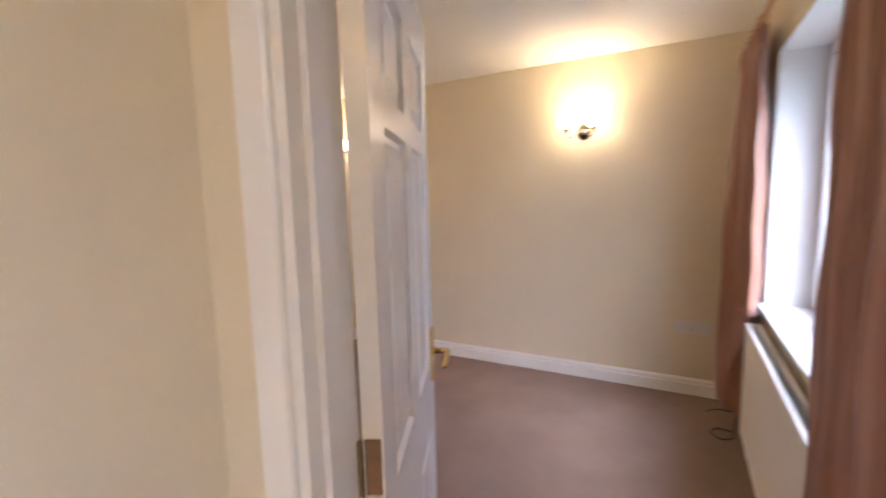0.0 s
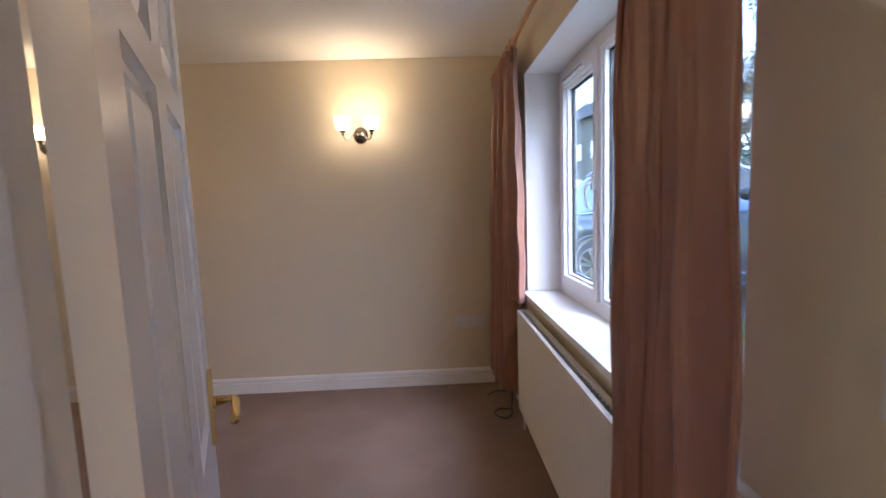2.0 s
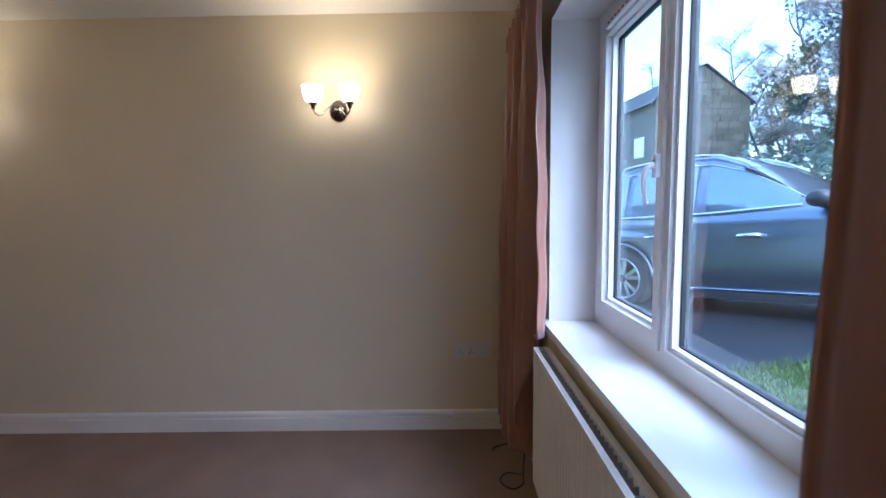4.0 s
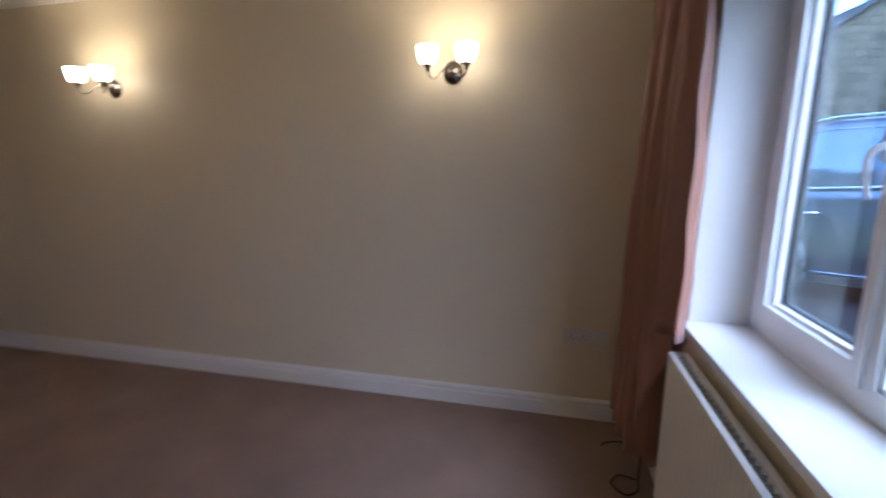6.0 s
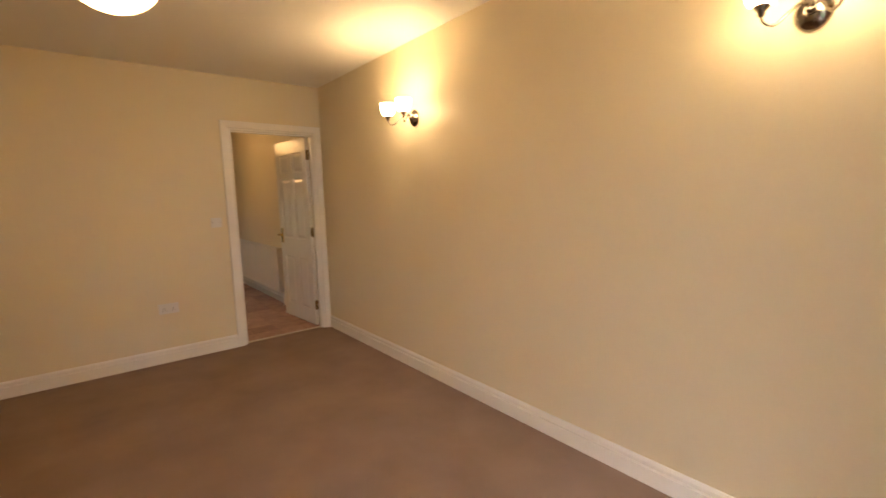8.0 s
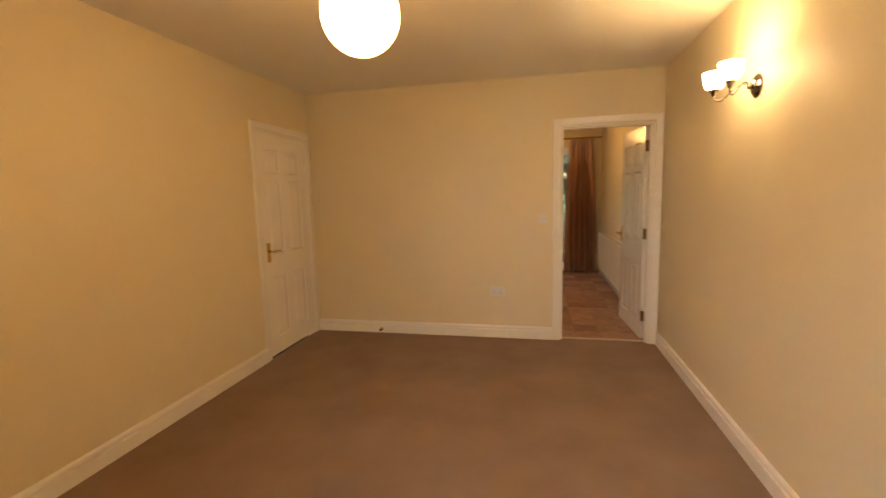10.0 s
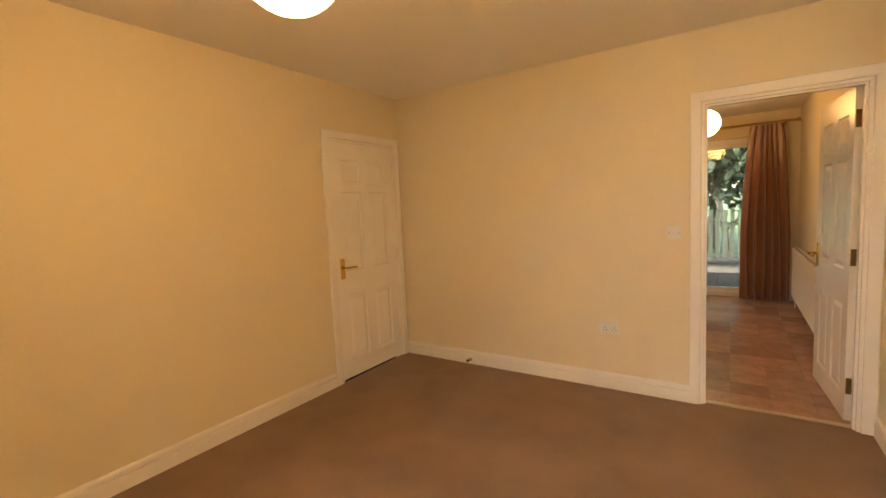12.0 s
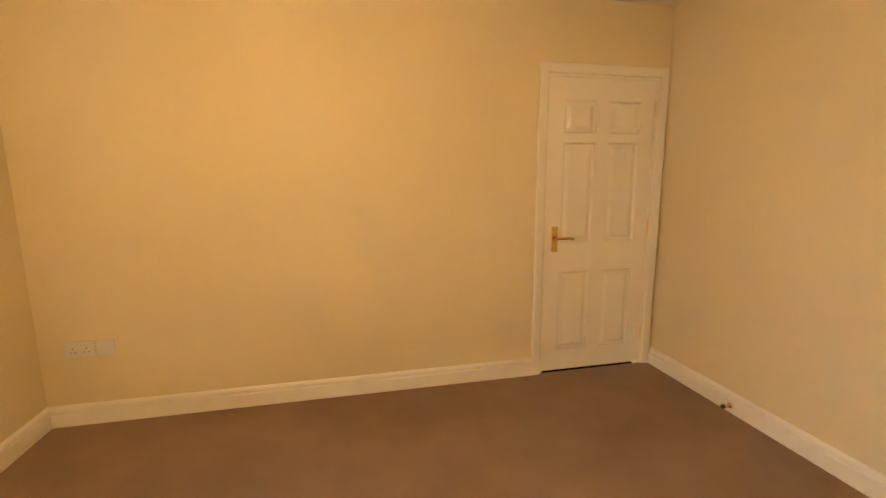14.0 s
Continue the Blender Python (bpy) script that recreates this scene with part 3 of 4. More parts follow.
# ---- lamps ----
def wall_lamp(x, z):
    root = thing("wall_lamp", pose(x, 0, z), "lit twin wall lamp with opal glass shades and dark chrome arms", "wall lamp", "wall lamps along the long wall")
    plate = lathe([(0.052, 0.0), (0.054, 0.006), (0.047, 0.014), (0.031, 0.026), (0.012, 0.032), (0.0, 0.033)], 28)
    part("wall_plate", plate, M_CHROME, root, "dark chrome oval wall plate", smooth=True, m=Matrix.Diagonal((1, 1, 1.15, 1)) @ pose(0, 0, 0, 90))
    part("boss", lathe([(0.013, 0.028), (0.016, 0.034), (0.015, 0.046), (0.006, 0.052), (0.0, 0.052)], 18), M_CHROME, root, smooth=True, m=pose(0, 0, 0, 90))
    for s in (-1, 1):
        pts = smooth_path([(0, -0.038, 0.004), (s * 0.020, -0.070, 0.018), (s * 0.042, -0.102, -0.010), (s * 0.068, -0.138, -0.048), (s * 0.092, -0.160, -0.040), (s * 0.100, -0.165, -0.012)], 6)
        arm = part("arm", tube(pts, 0.0050, 8), M_CHROME, root, smooth=True)
        part("lamp_holder", lathe([(0.005, -0.022), (0.010, -0.018), (0.012, -0.004), (0.025, 0.010), (0.025, 0.015)], 18), M_CHROME, arm, smooth=True, m=pose(s * 0.100, -0.165, 0))
        shade = lathe([(0.022, 0.012), (0.036, 0.018), (0.046, 0.034), (0.052, 0.060), (0.056, 0.100), (0.053, 0.100), (0.049, 0.060), (0.043, 0.036), (0.033, 0.022), (0.018, 0.017)], 28)
        part("shade", shade, M_SHADE, arm, "glowing opal glass shade", smooth=True, m=pose(s * 0.100, -0.165, 0))
        bulb("wall_lamp_bulb", (x + s * 0.100, -0.165, z + 0.072), SCONCE_W * (1.25 if s > 0 else 0.75), 0.022, (1.0, 0.70, 0.37))


def pendant(x, y, z, r, material, label):
    root = thing("pendant_lamp", pose(x, y, z), label, "ceiling lamp")
    n = 20
    prof = [(r * math.sin(math.pi * i / n), -r * math.cos(math.pi * i / n)) for i in range(1, n)]
    part("globe", lathe(prof, 32), material, root, "glowing white globe", smooth=True)
    part("flex", tube([(0, 0, r - 0.002), (0, 0, H - z - 0.01)], 0.004, 8), M_PLASTIC, root)
    part("ceiling_rose", lathe([(0.048, H - z), (0.048, H - z - 0.008), (0.034, H - z - 0.02), (0.010, H - z - 0.024)], 24), M_PLASTIC, root, "white plastic ceiling rose", smooth=True)


wall_lamp(-1.071, 1.920)
wall_lamp(-3.324, 1.920)
pendant(-2.535, -1.778, 2.150, 0.160, M_GLOBE, "lit white globe pendant close under the ceiling")
# out of view: added to warm and brighten the hall walls
pendant(-0.50, -4.55, 2.2, 0.11, M_HALL_FILL, "lit white globe lamp, unseen, added to warm the entrance hall")
pendant(-7.10, -0.95, 2.165, 0.14, M_GLOBE_KITCHEN, "lit white globe pendant in the kitchen")


# ---- sockets and switches: local x along the wall, y out of it ----
def socket(m, label, gangs=2, w=0.146):
    root = thing("wall_socket", m, label, "socket")
    part("face_plate", bbox(-w / 2, w / 2, 0, 0.010, -0.043, 0.043, bevel=0.003), M_PLASTIC, root)
    for g in range(gangs):
        cx = (g - (gangs - 1) / 2) * 0.066
        part("rocker", bbox(cx - 0.006, cx + 0.006, 0.010, 0.0135, 0.014, 0.034, bevel=0.0015, segments=1), M_PLASTIC, root)
        for dx, dz, ww, hh in ((0, 0.004, 0.0025, 0.004), (-0.011, -0.016, 0.0032, 0.0022), (0.011, -0.016, 0.0032, 0.0022)):
            part("pin_slot", bbox(cx + dx - ww, cx + dx + ww, 0.0095, 0.0103, dz - hh, dz + hh, bevel=0), M_BLACK, root)
    return root


def switch(m, label):
    root = thing("light_switch", m, label, "light switch")
    part("face_plate", bbox(-0.043, 0.043, 0, 0.009, -0.043, 0.043, bevel=0.003), M_PLASTIC, root)
    bm = bmesh.new()
    box(bm, -0.012, 0.012, 0.009, 0.013, -0.020, 0.020, None)
    bmesh.ops.rotate(bm, verts=bm.verts, cent=(0, 0.010, 0), matrix=Matrix.Rotation(radians(5), 3, "X"))
    part("rocker", bevelled(bm, 0.0015), M_PLASTIC, root)
    for x in (-0.030, 0.030):
        part("screw", tube([(x, 0.0088, 0), (x, 0.0096, 0)], 0.0032, 10), M_CHROME, root)
    return root


NORTHF, WESTF, EASTF = pose(0, 0, 0, 0, 0, 180), pose(0, 0, 0, 0, 0, -90), pose(0, 0, 0, 0, 0, 90)
socket(Matrix.Translation((-0.352, 0, 0.493)) @ NORTHF, "white plastic double socket on the long wall")
socket(Matrix.Translation((-0.235, 0, 0.493)) @ NORTHF, "white plastic single outlet beside the double socket", 0, 0.086)
socket(Matrix.Translation((XK, -1.457, 0.465)) @ WESTF, "white plastic double socket on the kitchen wall")
socket(Matrix.Translation((-1.365, YS, 0.441)), "white plastic double socket low on the wall")
socket(Matrix.Translation((-1.490, YS, 0.443)), "white plastic aerial outlet beside a double socket", 0, 0.086)
switch(Matrix.Translation((0, -2.803, 1.141)) @ EASTF, "white plastic single light switch beside the curtain")
switch(Matrix.Translation((XK, -1.031, 1.171)) @ WESTF, "white plastic light switch beside the kitchen doorway")

# ---- door stop on the skirting, loose cables by the radiator ----
stop = thing("door_stopper", pose(XK + 0.016, -2.664, 0.043), "small brass door stop with a rubber tip on the skirting", "door stop")
part("stem", tube([(0, 0, 0), (0.004, 0, 0), (0.006, 0, 0), (0.045, 0, 0)], [0.016, 0.016, 0.008, 0.009], 12), M_BRASS, stop, smooth=True)
part("tip", tube([(0.045, 0, 0), (0.052, 0, 0), (0.060, 0, 0)], [0.013, 0.014, 0.010], 12), M_BLACK, stop, "black rubber tip", smooth=True)
cable = tube(smooth_path([(-0.06, -0.42, 0.26), (-0.07, -0.44, 0.12), (-0.09, -0.50, 0.02), (-0.10, -0.56, 0.006), (-0.16, -0.60, 0.006), (-0.21, -0.54, 0.007), (-0.17, -0.48, 0.010), (-0.10, -0.50, 0.014)], 8), 0.004, 6)
tagged(part("cable", cable, M_BLACK, smooth=True), "black coiled cable lying on the carpet by the radiator", "cable")
cable = tube(smooth_path([(-0.05, -0.30, 0.16), (-0.08, -0.28, 0.05), (-0.14, -0.25, 0.035), (-0.20, -0.24, 0.012), (-0.22, -0.26, 0.006)], 8), 0.004, 6)
tagged(part("cable", cable, M_BLACK, smooth=True), "black aerial cable hanging out by the curtain", "cable")

# ---- kitchen: patio door, floor ----
pd = thing("patio_door", pose(0, 0, 0), "white plastic sliding patio door with two tall panes", "patio door", kind="structure")
PX0, PX1 = KX0 - 0.16, KX0 - 0.06
bm = bmesh.new()
frame_rect(bm, PX0, PX1, PD0, PD1, 0.0, PDH, 0.06)
part("outer_frame", bevelled(bm, 0.004), M_UPVC, pd)
mid = (PD0 + PD1) / 2
for y0, y1, xo in ((PD0 + 0.05, mid + 0.03, 0.05), (mid - 0.03, PD1 - 0.05, 0.01)):
    bm = bmesh.new()
    frame_rect(bm, PX0 + xo, PX0 + xo + 0.038, y0, y1, 0.055, PDH - 0.055, 0.06)
    sash = part("sash", bevelled(bm, 0.004), M_UPVC, pd)
    bm = bmesh.new()
    box(bm, PX0 + xo + 0.017, PX0 + xo + 0.021, y0 + 0.055, y1 - 0.055, 0.11, PDH - 0.11)
    part("pane", bm, M_GLASS_DARK, sash).visible_shadow = False
M_THRESH = mat("pale_wood_strip", (0.50, 0.40, 0.28), 0.35, var=0.1, scale=10)
bm = bmesh.new()
box(bm, XK - 0.075, XK - 0.035, KO0 + 0.03, KO1 - 0.03, 0.0, 0.006)
structure("threshold_strip", bevelled(bm, 0.002), M_THRESH, "thin metal-edged strip between carpet and kitchen floor", "trim")

# ---- outdoors ----
M_GRASS = mat("lawn_grass", (0.052, 0.080, 0.024), 0.9, var=0.45, scale=1.4, grain=0.3, gscale=40, bump=0.6, spec=0.2)
M_ASPH = mat("wet_asphalt", (0.015, 0.016, 0.018), 0.45, spec=0.22, var=0.3, scale=0.8, grain=0.25, gscale=90, bump=0.3)
M_BARK = mat("bark", (0.17, 0.15, 0.125), 0.9, var=0.3, scale=4, grain=0.2, gscale=40, bump=0.5, stretch=(1, 1, 0.3))
M_LEAF = mat("dark_leaves", (0.120, 0.165, 0.115), 0.6, var=0.3, scale=2, rand=0.25)
M_TWIG = mat("bare_twigs", (0.32, 0.31, 0.285), 0.9, var=0.3, scale=2, rand=0.2)
M_CARGREY = mat("grey_metallic_paint", (0.22, 0.25, 0.28), 0.30, 0.85, var=0.04, scale=3, coat=1.0)
M_CARBLUE = mat("blue_metallic_paint", (0.18, 0.24, 0.37), 0.28, 0.7, var=0.04, scale=3, coat=0.6)
M_TYRE = mat("tyre_rubber", (0.025, 0.025, 0.027), 0.8, var=0.15, scale=20)
M_RIM = mat("machined_alloy", (0.62, 0.63, 0.65), 0.25, 0.9, var=0.05)
M_RIMDARK = mat("dark_alloy", (0.04, 0.04, 0.045), 0.4, 0.6)
# pale blue, part-metal base put in to imitate reflected sky
M_TINT = mat("sky_tinted_car_glass", (0.26, 0.32, 0.36), 0.04, 0.6, var=0.03, spec=1.0, coat=1.0)
M_TRIM = mat("bright_trim", (0.75, 0.76, 0.78), 0.18, 0.9, var=0.03)
M_BLKP = mat("black_plastic", (0.03, 0.03, 0.032), 0.55, var=0.1)
M_RED = mat("red_lens", (0.45, 0.02, 0.02), 0.2, var=0.05)
M_STONE = mat("buff_stone", (0.17, 0.16, 0.115), 0.85, var=0.35, scale=1.6, grain=0.2, gscale=14, bump=0.4, rand=0.30)
M_ROOF = mat("grey_roof_tiles", (0.13, 0.13, 0.135), 0.8, var=0.2, scale=1.5, grain=0.15, gscale=15, rand=0.15)
M_FENCE = mat("green_stained_fence", (0.070, 0.080, 0.052), 0.85, var=0.25, scale=2, grain=0.15, gscale=30, bump=0.3, rand=0.2, stretch=(3, 3, 0.4))
M_DECK = mat("weathered_paving", (0.020, 0.019, 0.018), 0.9, spec=0.1, var=0.2, scale=2, grain=0.15, gscale=40, rand=0.15)


def smoothstep(a, b, x):
    t = min(1, max(0, (x - a) / (b - a)))
    return t * t * (3 - 2 * t)


def lie(x, y):
    """Height of the ground: the drive falls away along +y; a bank rises beyond it; the back garden is low."""
    east = 0.34 - 0.62 * smoothstep(-1.0, 7.0, y) + 0.55 * smoothstep(6.5, 12.0, x) + 2.6 * smoothstep(14, 40, x)
    return -0.16 + (east + 0.16) * smoothstep(-9.4, 0.3, x)


def sheet(xs, ys, height, hole=None, keep=None):
    bm = bmesh.new()
    v = {(i, j): bm.verts.new((x, y, height(x, y))) for i, x in enumerate(xs) for j, y in enumerate(ys)}
    for i in range(len(xs) - 1):
        for j in range(len(ys) - 1):
            cx, cy = (xs[i] + xs[i + 1]) / 2, (ys[j] + ys[j + 1]) / 2
            if hole and hole[0] < cx < hole[1] and hole[2] < cy < hole[3]:
                continue
            if keep and not keep(cx, cy):
                continue
            bm.faces.new((v[i, j], v[i + 1, j], v[i + 1, j + 1], v[i, j + 1]))
    for p in [p for p in bm.verts if not p.link_faces]:
        bm.verts.remove(p)
    return bm


GX = [-600, -200, -80, -40, -25, -18, -14, -12, -10.5, KX0 - 0.28, -6, -3, 0.3] + [0.6 + 0.5 * i for i in range(30)] + [16.5, 19, 22, 26, 31, 37, 45, 60, 90, 150, 300, 600]
GY = [-600, -200, -80, -40, -20, -12, -8, -5.3, -3, -1.5, 0.2] + [0.5 + 0.5 * i for i in range(24)] + [13, 15, 18, 22, 27, 35, 50, 80, 150, 300, 600]
structure("ground", sheet(GX, GY, lie, (KX0 - 0.28, 0.3, -5.3, 0.2)), M_GRASS, "uneven lawn and verge sloping down along the drive", "ground", True)


def edge(x):
    return 0.02 + 0.27 * (x - 1.2) if x < 4.5 else 0.91 - 0.9 * (x - 4.5)


bm = bmesh.new()
cols = []
for i in range(61):
    x = 0.9 + i * 0.19
    cols.append([bm.verts.new((x, edge(x) + j * 0.5 + 0.02 * math.sin(7 * x), lie(x, edge(x) + j * 0.5) + 0.016)) for j in range(50)])
for a, b in zip(cols, cols[1:]):
    for j in range(49):
        bm.faces.new((a[j], b[j], b[j + 1], a[j + 1]))
structure("road", bm, M_ASPH, "wet dark asphalt drive", "road", True)

# grass blades on the verge outside the window
bm = bmesh.new()
rng = random.Random(4)
for _ in range(17000):
    x = rng.uniform(0.4, 5.2)
    y = edge(x) - abs(rng.gauss(0, 1.1)) + 0.03
    z = lie(x, y)
    a, h, w = rng.uniform(0, 6.28), rng.uniform(0.03, 0.09), 0.004
    dx, dy = math.cos(a), math.sin(a)
    lx, ly = rng.uniform(-0.05, 0.05), rng.uniform(-0.05, 0.05)
    bm.faces.new([bm.verts.new(p) for p in ((x - dx * w, y - dy * w, z), (x + dx * w, y + dy * w, z), (x + lx, y + ly, z + h))])
tagged(part("grass", bm, mat("grass_blades", (0.062, 0.105, 0.024), 0.7, var=0.4, scale=2)), "short uneven grass beside the drive", "grass", kind="stuff")


# ---- cars: local x forward, y to its left, z up from the ground, origin under the front axle ----
def loft(sections, closed=True):
    bm = bmesh.new()
    rows = [[bm.verts.new(p) for p in s] for s in sections]
    for a, b in zip(rows, rows[1:]):
        for i in range(len(a) - 1):
            bm.faces.new((a[i], a[i + 1], b[i + 1], b[i]))
    if closed:
        bm.faces.new(rows[0])
        bm.faces.new(rows[-1][::-1])
    bmesh.ops.recalc_face_normals(bm, faces=bm.faces)
    return bm


def interp(table, x):
    table = sorted(table)
    for (x0, *a), (x1, *b) in zip(table, table[1:]):
        if x <= x1:
            t = (x - x0) / (x1 - x0)
            t = min(1, max(0, t))
            return [p + (q - p) * t for p, q in zip(a, b)]
    return list(table[-1][1:])


R_W = 0.365


def wheel(root, x, y, s):
    tyre = lathe([(0.245, -0.105), (0.33, -0.110), (0.355, -0.095), (R_W, -0.06), (R_W, 0.06), (0.355, 0.095), (0.33, 0.110), (0.245, 0.105)], 40, False)
    m = pose(x, y, R_W, 90 * s)
    w = part("wheel", tyre, M_TYRE, root, "black tyre on a two-tone alloy rim", smooth=True, m=m)
    part("rim", lathe([(0.262, 0.10), (0.262, 0.108), (0.248, 0.112), (0.236, 0.100), (0.230, 0.04), (0.05, 0.03), (0.0, 0.03)], 40, False), M_RIMDARK, w, smooth=True, m=m)
    part("rim_lip", lathe([(0.262, 0.107), (0.258, 0.114), (0.244, 0.114), (0.240, 0.105)], 40, False), M_RIM, w, smooth=True, m=m)
    for k in range(5):
        for d in (-0.16, 0.16):
            a = 2 * math.pi * k / 5 + 0.3
            bm = bmesh.new()
            p0, p1 = Vector((0.045 * math.cos(a + 1.2 * d), 0.045 * math.sin(a + 1.2 * d), 0)), Vector((0.248 * math.cos(a + d * 1.45), 0.248 * math.sin(a + d * 1.45), 0))
            u = (p1 - p0).normalized().cross(Vector((0, 0, 1)))
            vs = []
            for p, ww, zt in ((p0, 0.016, 0.098), (p1, 0.026, 0.108)):
                for sg in (-1, 1):
                    for zz in (0.06, zt):
                        vs.append(bm.verts.new(p + u * ww * sg + Vector((0, 0, zz))))
            for q in ((0, 1, 3, 2), (4, 6, 7, 5), (0, 4, 5, 1), (2, 3, 7, 6), (0, 2, 6, 4), (1, 5, 7, 3)):
                bm.faces.new([vs[i] for i in q])
            bmesh.ops.recalc_face_normals(bm, faces=bm.faces)
            part("spoke", bm, M_RIM, w, m=m)
    part("hub_cap", lathe([(0.05, 0.09), (0.048, 0.108), (0.03, 0.112), (0.0, 0.112)], 20, False), M_RIMDARK, w, smooth=True, m=m)


# station: bottom, shoulder height, half width at sill, at shoulder, upper deck (bonnet or belt) height and half width
BODY = [(0.93, 0.42, 0.60, 0.55, 0.60, 0.72, 0.45), (0.86, 0.26, 0.66, 0.70, 0.74, 0.92, 0.60), (0.70, 0.22, 0.78, 0.80, 0.84, 0.99, 0.70), (0.3, 0.22, 0.88, 0.86, 0.91, 1.05, 0.76),
        (-0.3, 0.22, 0.93, 0.87, 0.92, 1.09, 0.78), (-0.75, 0.22, 0.95, 0.88, 0.92, 1.10, 0.80), (-1.6, 0.22, 0.96, 0.88, 0.92, 1.09, 0.82), (-2.6, 0.22, 0.99, 0.88, 0.92, 1.12, 0.82), (-3.2, 0.24, 1.02, 0.86, 0.90, 1.15, 0.80), (-3.55, 0.30, 1.02, 0.80, 0.86, 1.14, 0.74), (-3.66, 0.40, 0.98, 0.70, 0.78, 1.10, 0.66)]
# cabin: x, roof height, half width at belt, at roof
CABIN = [(-0.66, 1.09, 0.75, 0.70), (-0.95, 1.33, 0.78, 0.66), (-1.28, 1.58, 0.80, 0.63), (-1.65, 1.75, 0.81, 0.60), (-2.2, 1.81, 0.81, 0.60), (-2.8, 1.79, 0.80, 0.58), (-3.3, 1.60, 0.78, 0.55), (-3.58, 1.38, 0.74, 0.58), (-3.66, 1.12, 0.70, 0.62)]


def car(m, paint, label):
    root = thing("car", m, label, "car")
    xs = [0.93 - i * 0.051 for i in range(91)]

    def section(x):
        b, zs, wb, ws, zt, wt = interp(BODY, x)
        for ax in (0.0, -2.7):
            d = abs(x - ax)
            if d < 0.44:
                b = max(b, R_W + math.sqrt(max(0, 0.44 ** 2 - d * d)) - 0.02)
        b = min(b, zs - 0.05)
        z1 = b + (zs - b) * 0.45
        half = [(wb * 0.94, b), (wb * 0.985, b + 0.05), (ws - 0.012, b + (zs - b) * 0.30), (ws, z1), (ws - 0.006, z1 + (zs - z1) * 0.45), (ws - 0.026, zs - 0.06), (ws - 0.045, zs), ((ws + wt) / 2 + 0.012, (zs + zt) / 2 + 0.015), (wt, zt - 0.006), (wt * 0.6, zt + 0.012)]
        return [(x, -y, z) for y, z in half] + [(x, y, z) for y, z in reversed(half)]

    bm = loft([section(x) for x in xs])
    part("body", bm, paint, root, smooth=True)

    def cab(x):
        zr, wb, wr = interp(CABIN, x)
        zb = interp(BODY, x)[4] - 0.02
        zr = max(zr, zb + 0.02)
        half = [(wb, zb), ((wb * 0.55 + wr * 0.45) + 0.01, zb + (zr - zb) * 0.5), (wr + 0.02, zr - (zr - zb) * 0.16), (wr - 0.04, zr - 0.02), (wr * 0.5, zr + 0.012)]
        return [(x, -y, z) for y, z in half] + [(x, y, z) for y, z in reversed(half)]

    cx = [-0.66 - i * 0.0600 for i in range(51)]
    part("cabin", loft([cab(x) for x in cx]), paint, root, smooth=True)
    # side glass between belt and roof, split by the pillars
    for s in (-1, 1):
        for x0, x1 in ((-0.82, -1.66), (-1.78, -2.58), (-2.68, -3.22)):
            rows = []
            for i in range(13):
                x = x0 + (x1 - x0) * i / 12
                c = cab(x)[5:] if s > 0 else list(reversed(cab(x)[:5]))
                low, midp, top = Vector(c[4]), Vector(c[3]), Vector(c[2])
                o = Vector((0, s * 0.016, 0.004))
                rows.append([low.lerp(midp, 0.16) + o, midp + o, midp.lerp(top, 0.96) + o])
            bm = loft(rows, False)
            part("side_window", bm, M_TINT, root, "tinted side glass", smooth=True)
        strip = tube([Vector(cab(-0.80 - i * 0.26)[9 if s > 0 else 0]) + Vector((0, s * 0.008, 0.030)) for i in range(10)], 0.019, 8)
        part("belt_trim", strip, M_TRIM, root, "bright belt trim")
        rail = [Vector(cab(-1.2 - i * 0.2)[6 if s > 0 else 3]) + Vector((0, 0, 0.035)) for i in range(10)]
        part("roof_rail", tube(rail, 0.014, 8), M_TRIM, root, "silver roof rail")
        frame_top = [Vector(cab(-0.74 - i * 0.18)[7 if s > 0 else 2]) + Vector((0, s * 0.008, 0.004)) for i in range(14)]
        part("window_trim", tube(frame_top, 0.008, 6), M_TRIM, root)
        hx, hz = (-1.19, 0.845)
        part("door_handle", tube([(hx + 0.11, s * 0.915, hz), (hx + 0.08, s * 0.958, hz + 0.004), (hx - 0.08, s * 0.958, hz + 0.004), (hx - 0.11, s * 0.91, hz)], 0.024, 8), M_TRIM, root, "chrome door handle", smooth=True)
        part("door_handle", tube([(hx - 0.94, s * 0.91, hz + 0.03), (hx - 0.97, s * 0.945, hz + 0.034), (hx - 1.12, s * 0.945, hz + 0.034), (hx - 1.15, s * 0.91, hz + 0.03)], 0.014, 8), M_TRIM, root, "chrome door handle", smooth=True)
        mir = lathe([(0.0, -0.10), (0.55, -0.095), (0.85, -0.06), (1.0, 0.0), (0.92, 0.07), (0.6, 0.115), (0.0, 0.125)], 20)
        bmesh.ops.transform(mir, matrix=pose(-0.58, s * 0.985, 1.145) @ pose(0, 0, 0, 90 * -s, 0, 12 * s) @ Matrix.Diagonal((0.10, 0.078, 1.0, 1)), verts=mir.verts)
        mirror = part("door_mirror", mir, M_BLKP, root, "black door mirror", smooth=True)
        part("mirror_arm", bbox(-0.62, -0.54, s * 0.86 - 0.06, s * 0.86 + 0.06, 1.06, 1.11, bevel=0.01), M_BLKP, mirror)
        for x0, x1 in ((-0.50, -2.22),):
            part("sill_cladding", bbox(x1, x0, s * 0.875 - 0.03, s * 0.875 + 0.03, 0.19, 0.27, bevel=0.02), M_BLKP, root, "black sill cladding")
            part("sill_trim", tube([(x0, s * 0.885, 0.29), (x1, s * 0.885, 0.29)], 0.007, 6), M_TRIM, root)
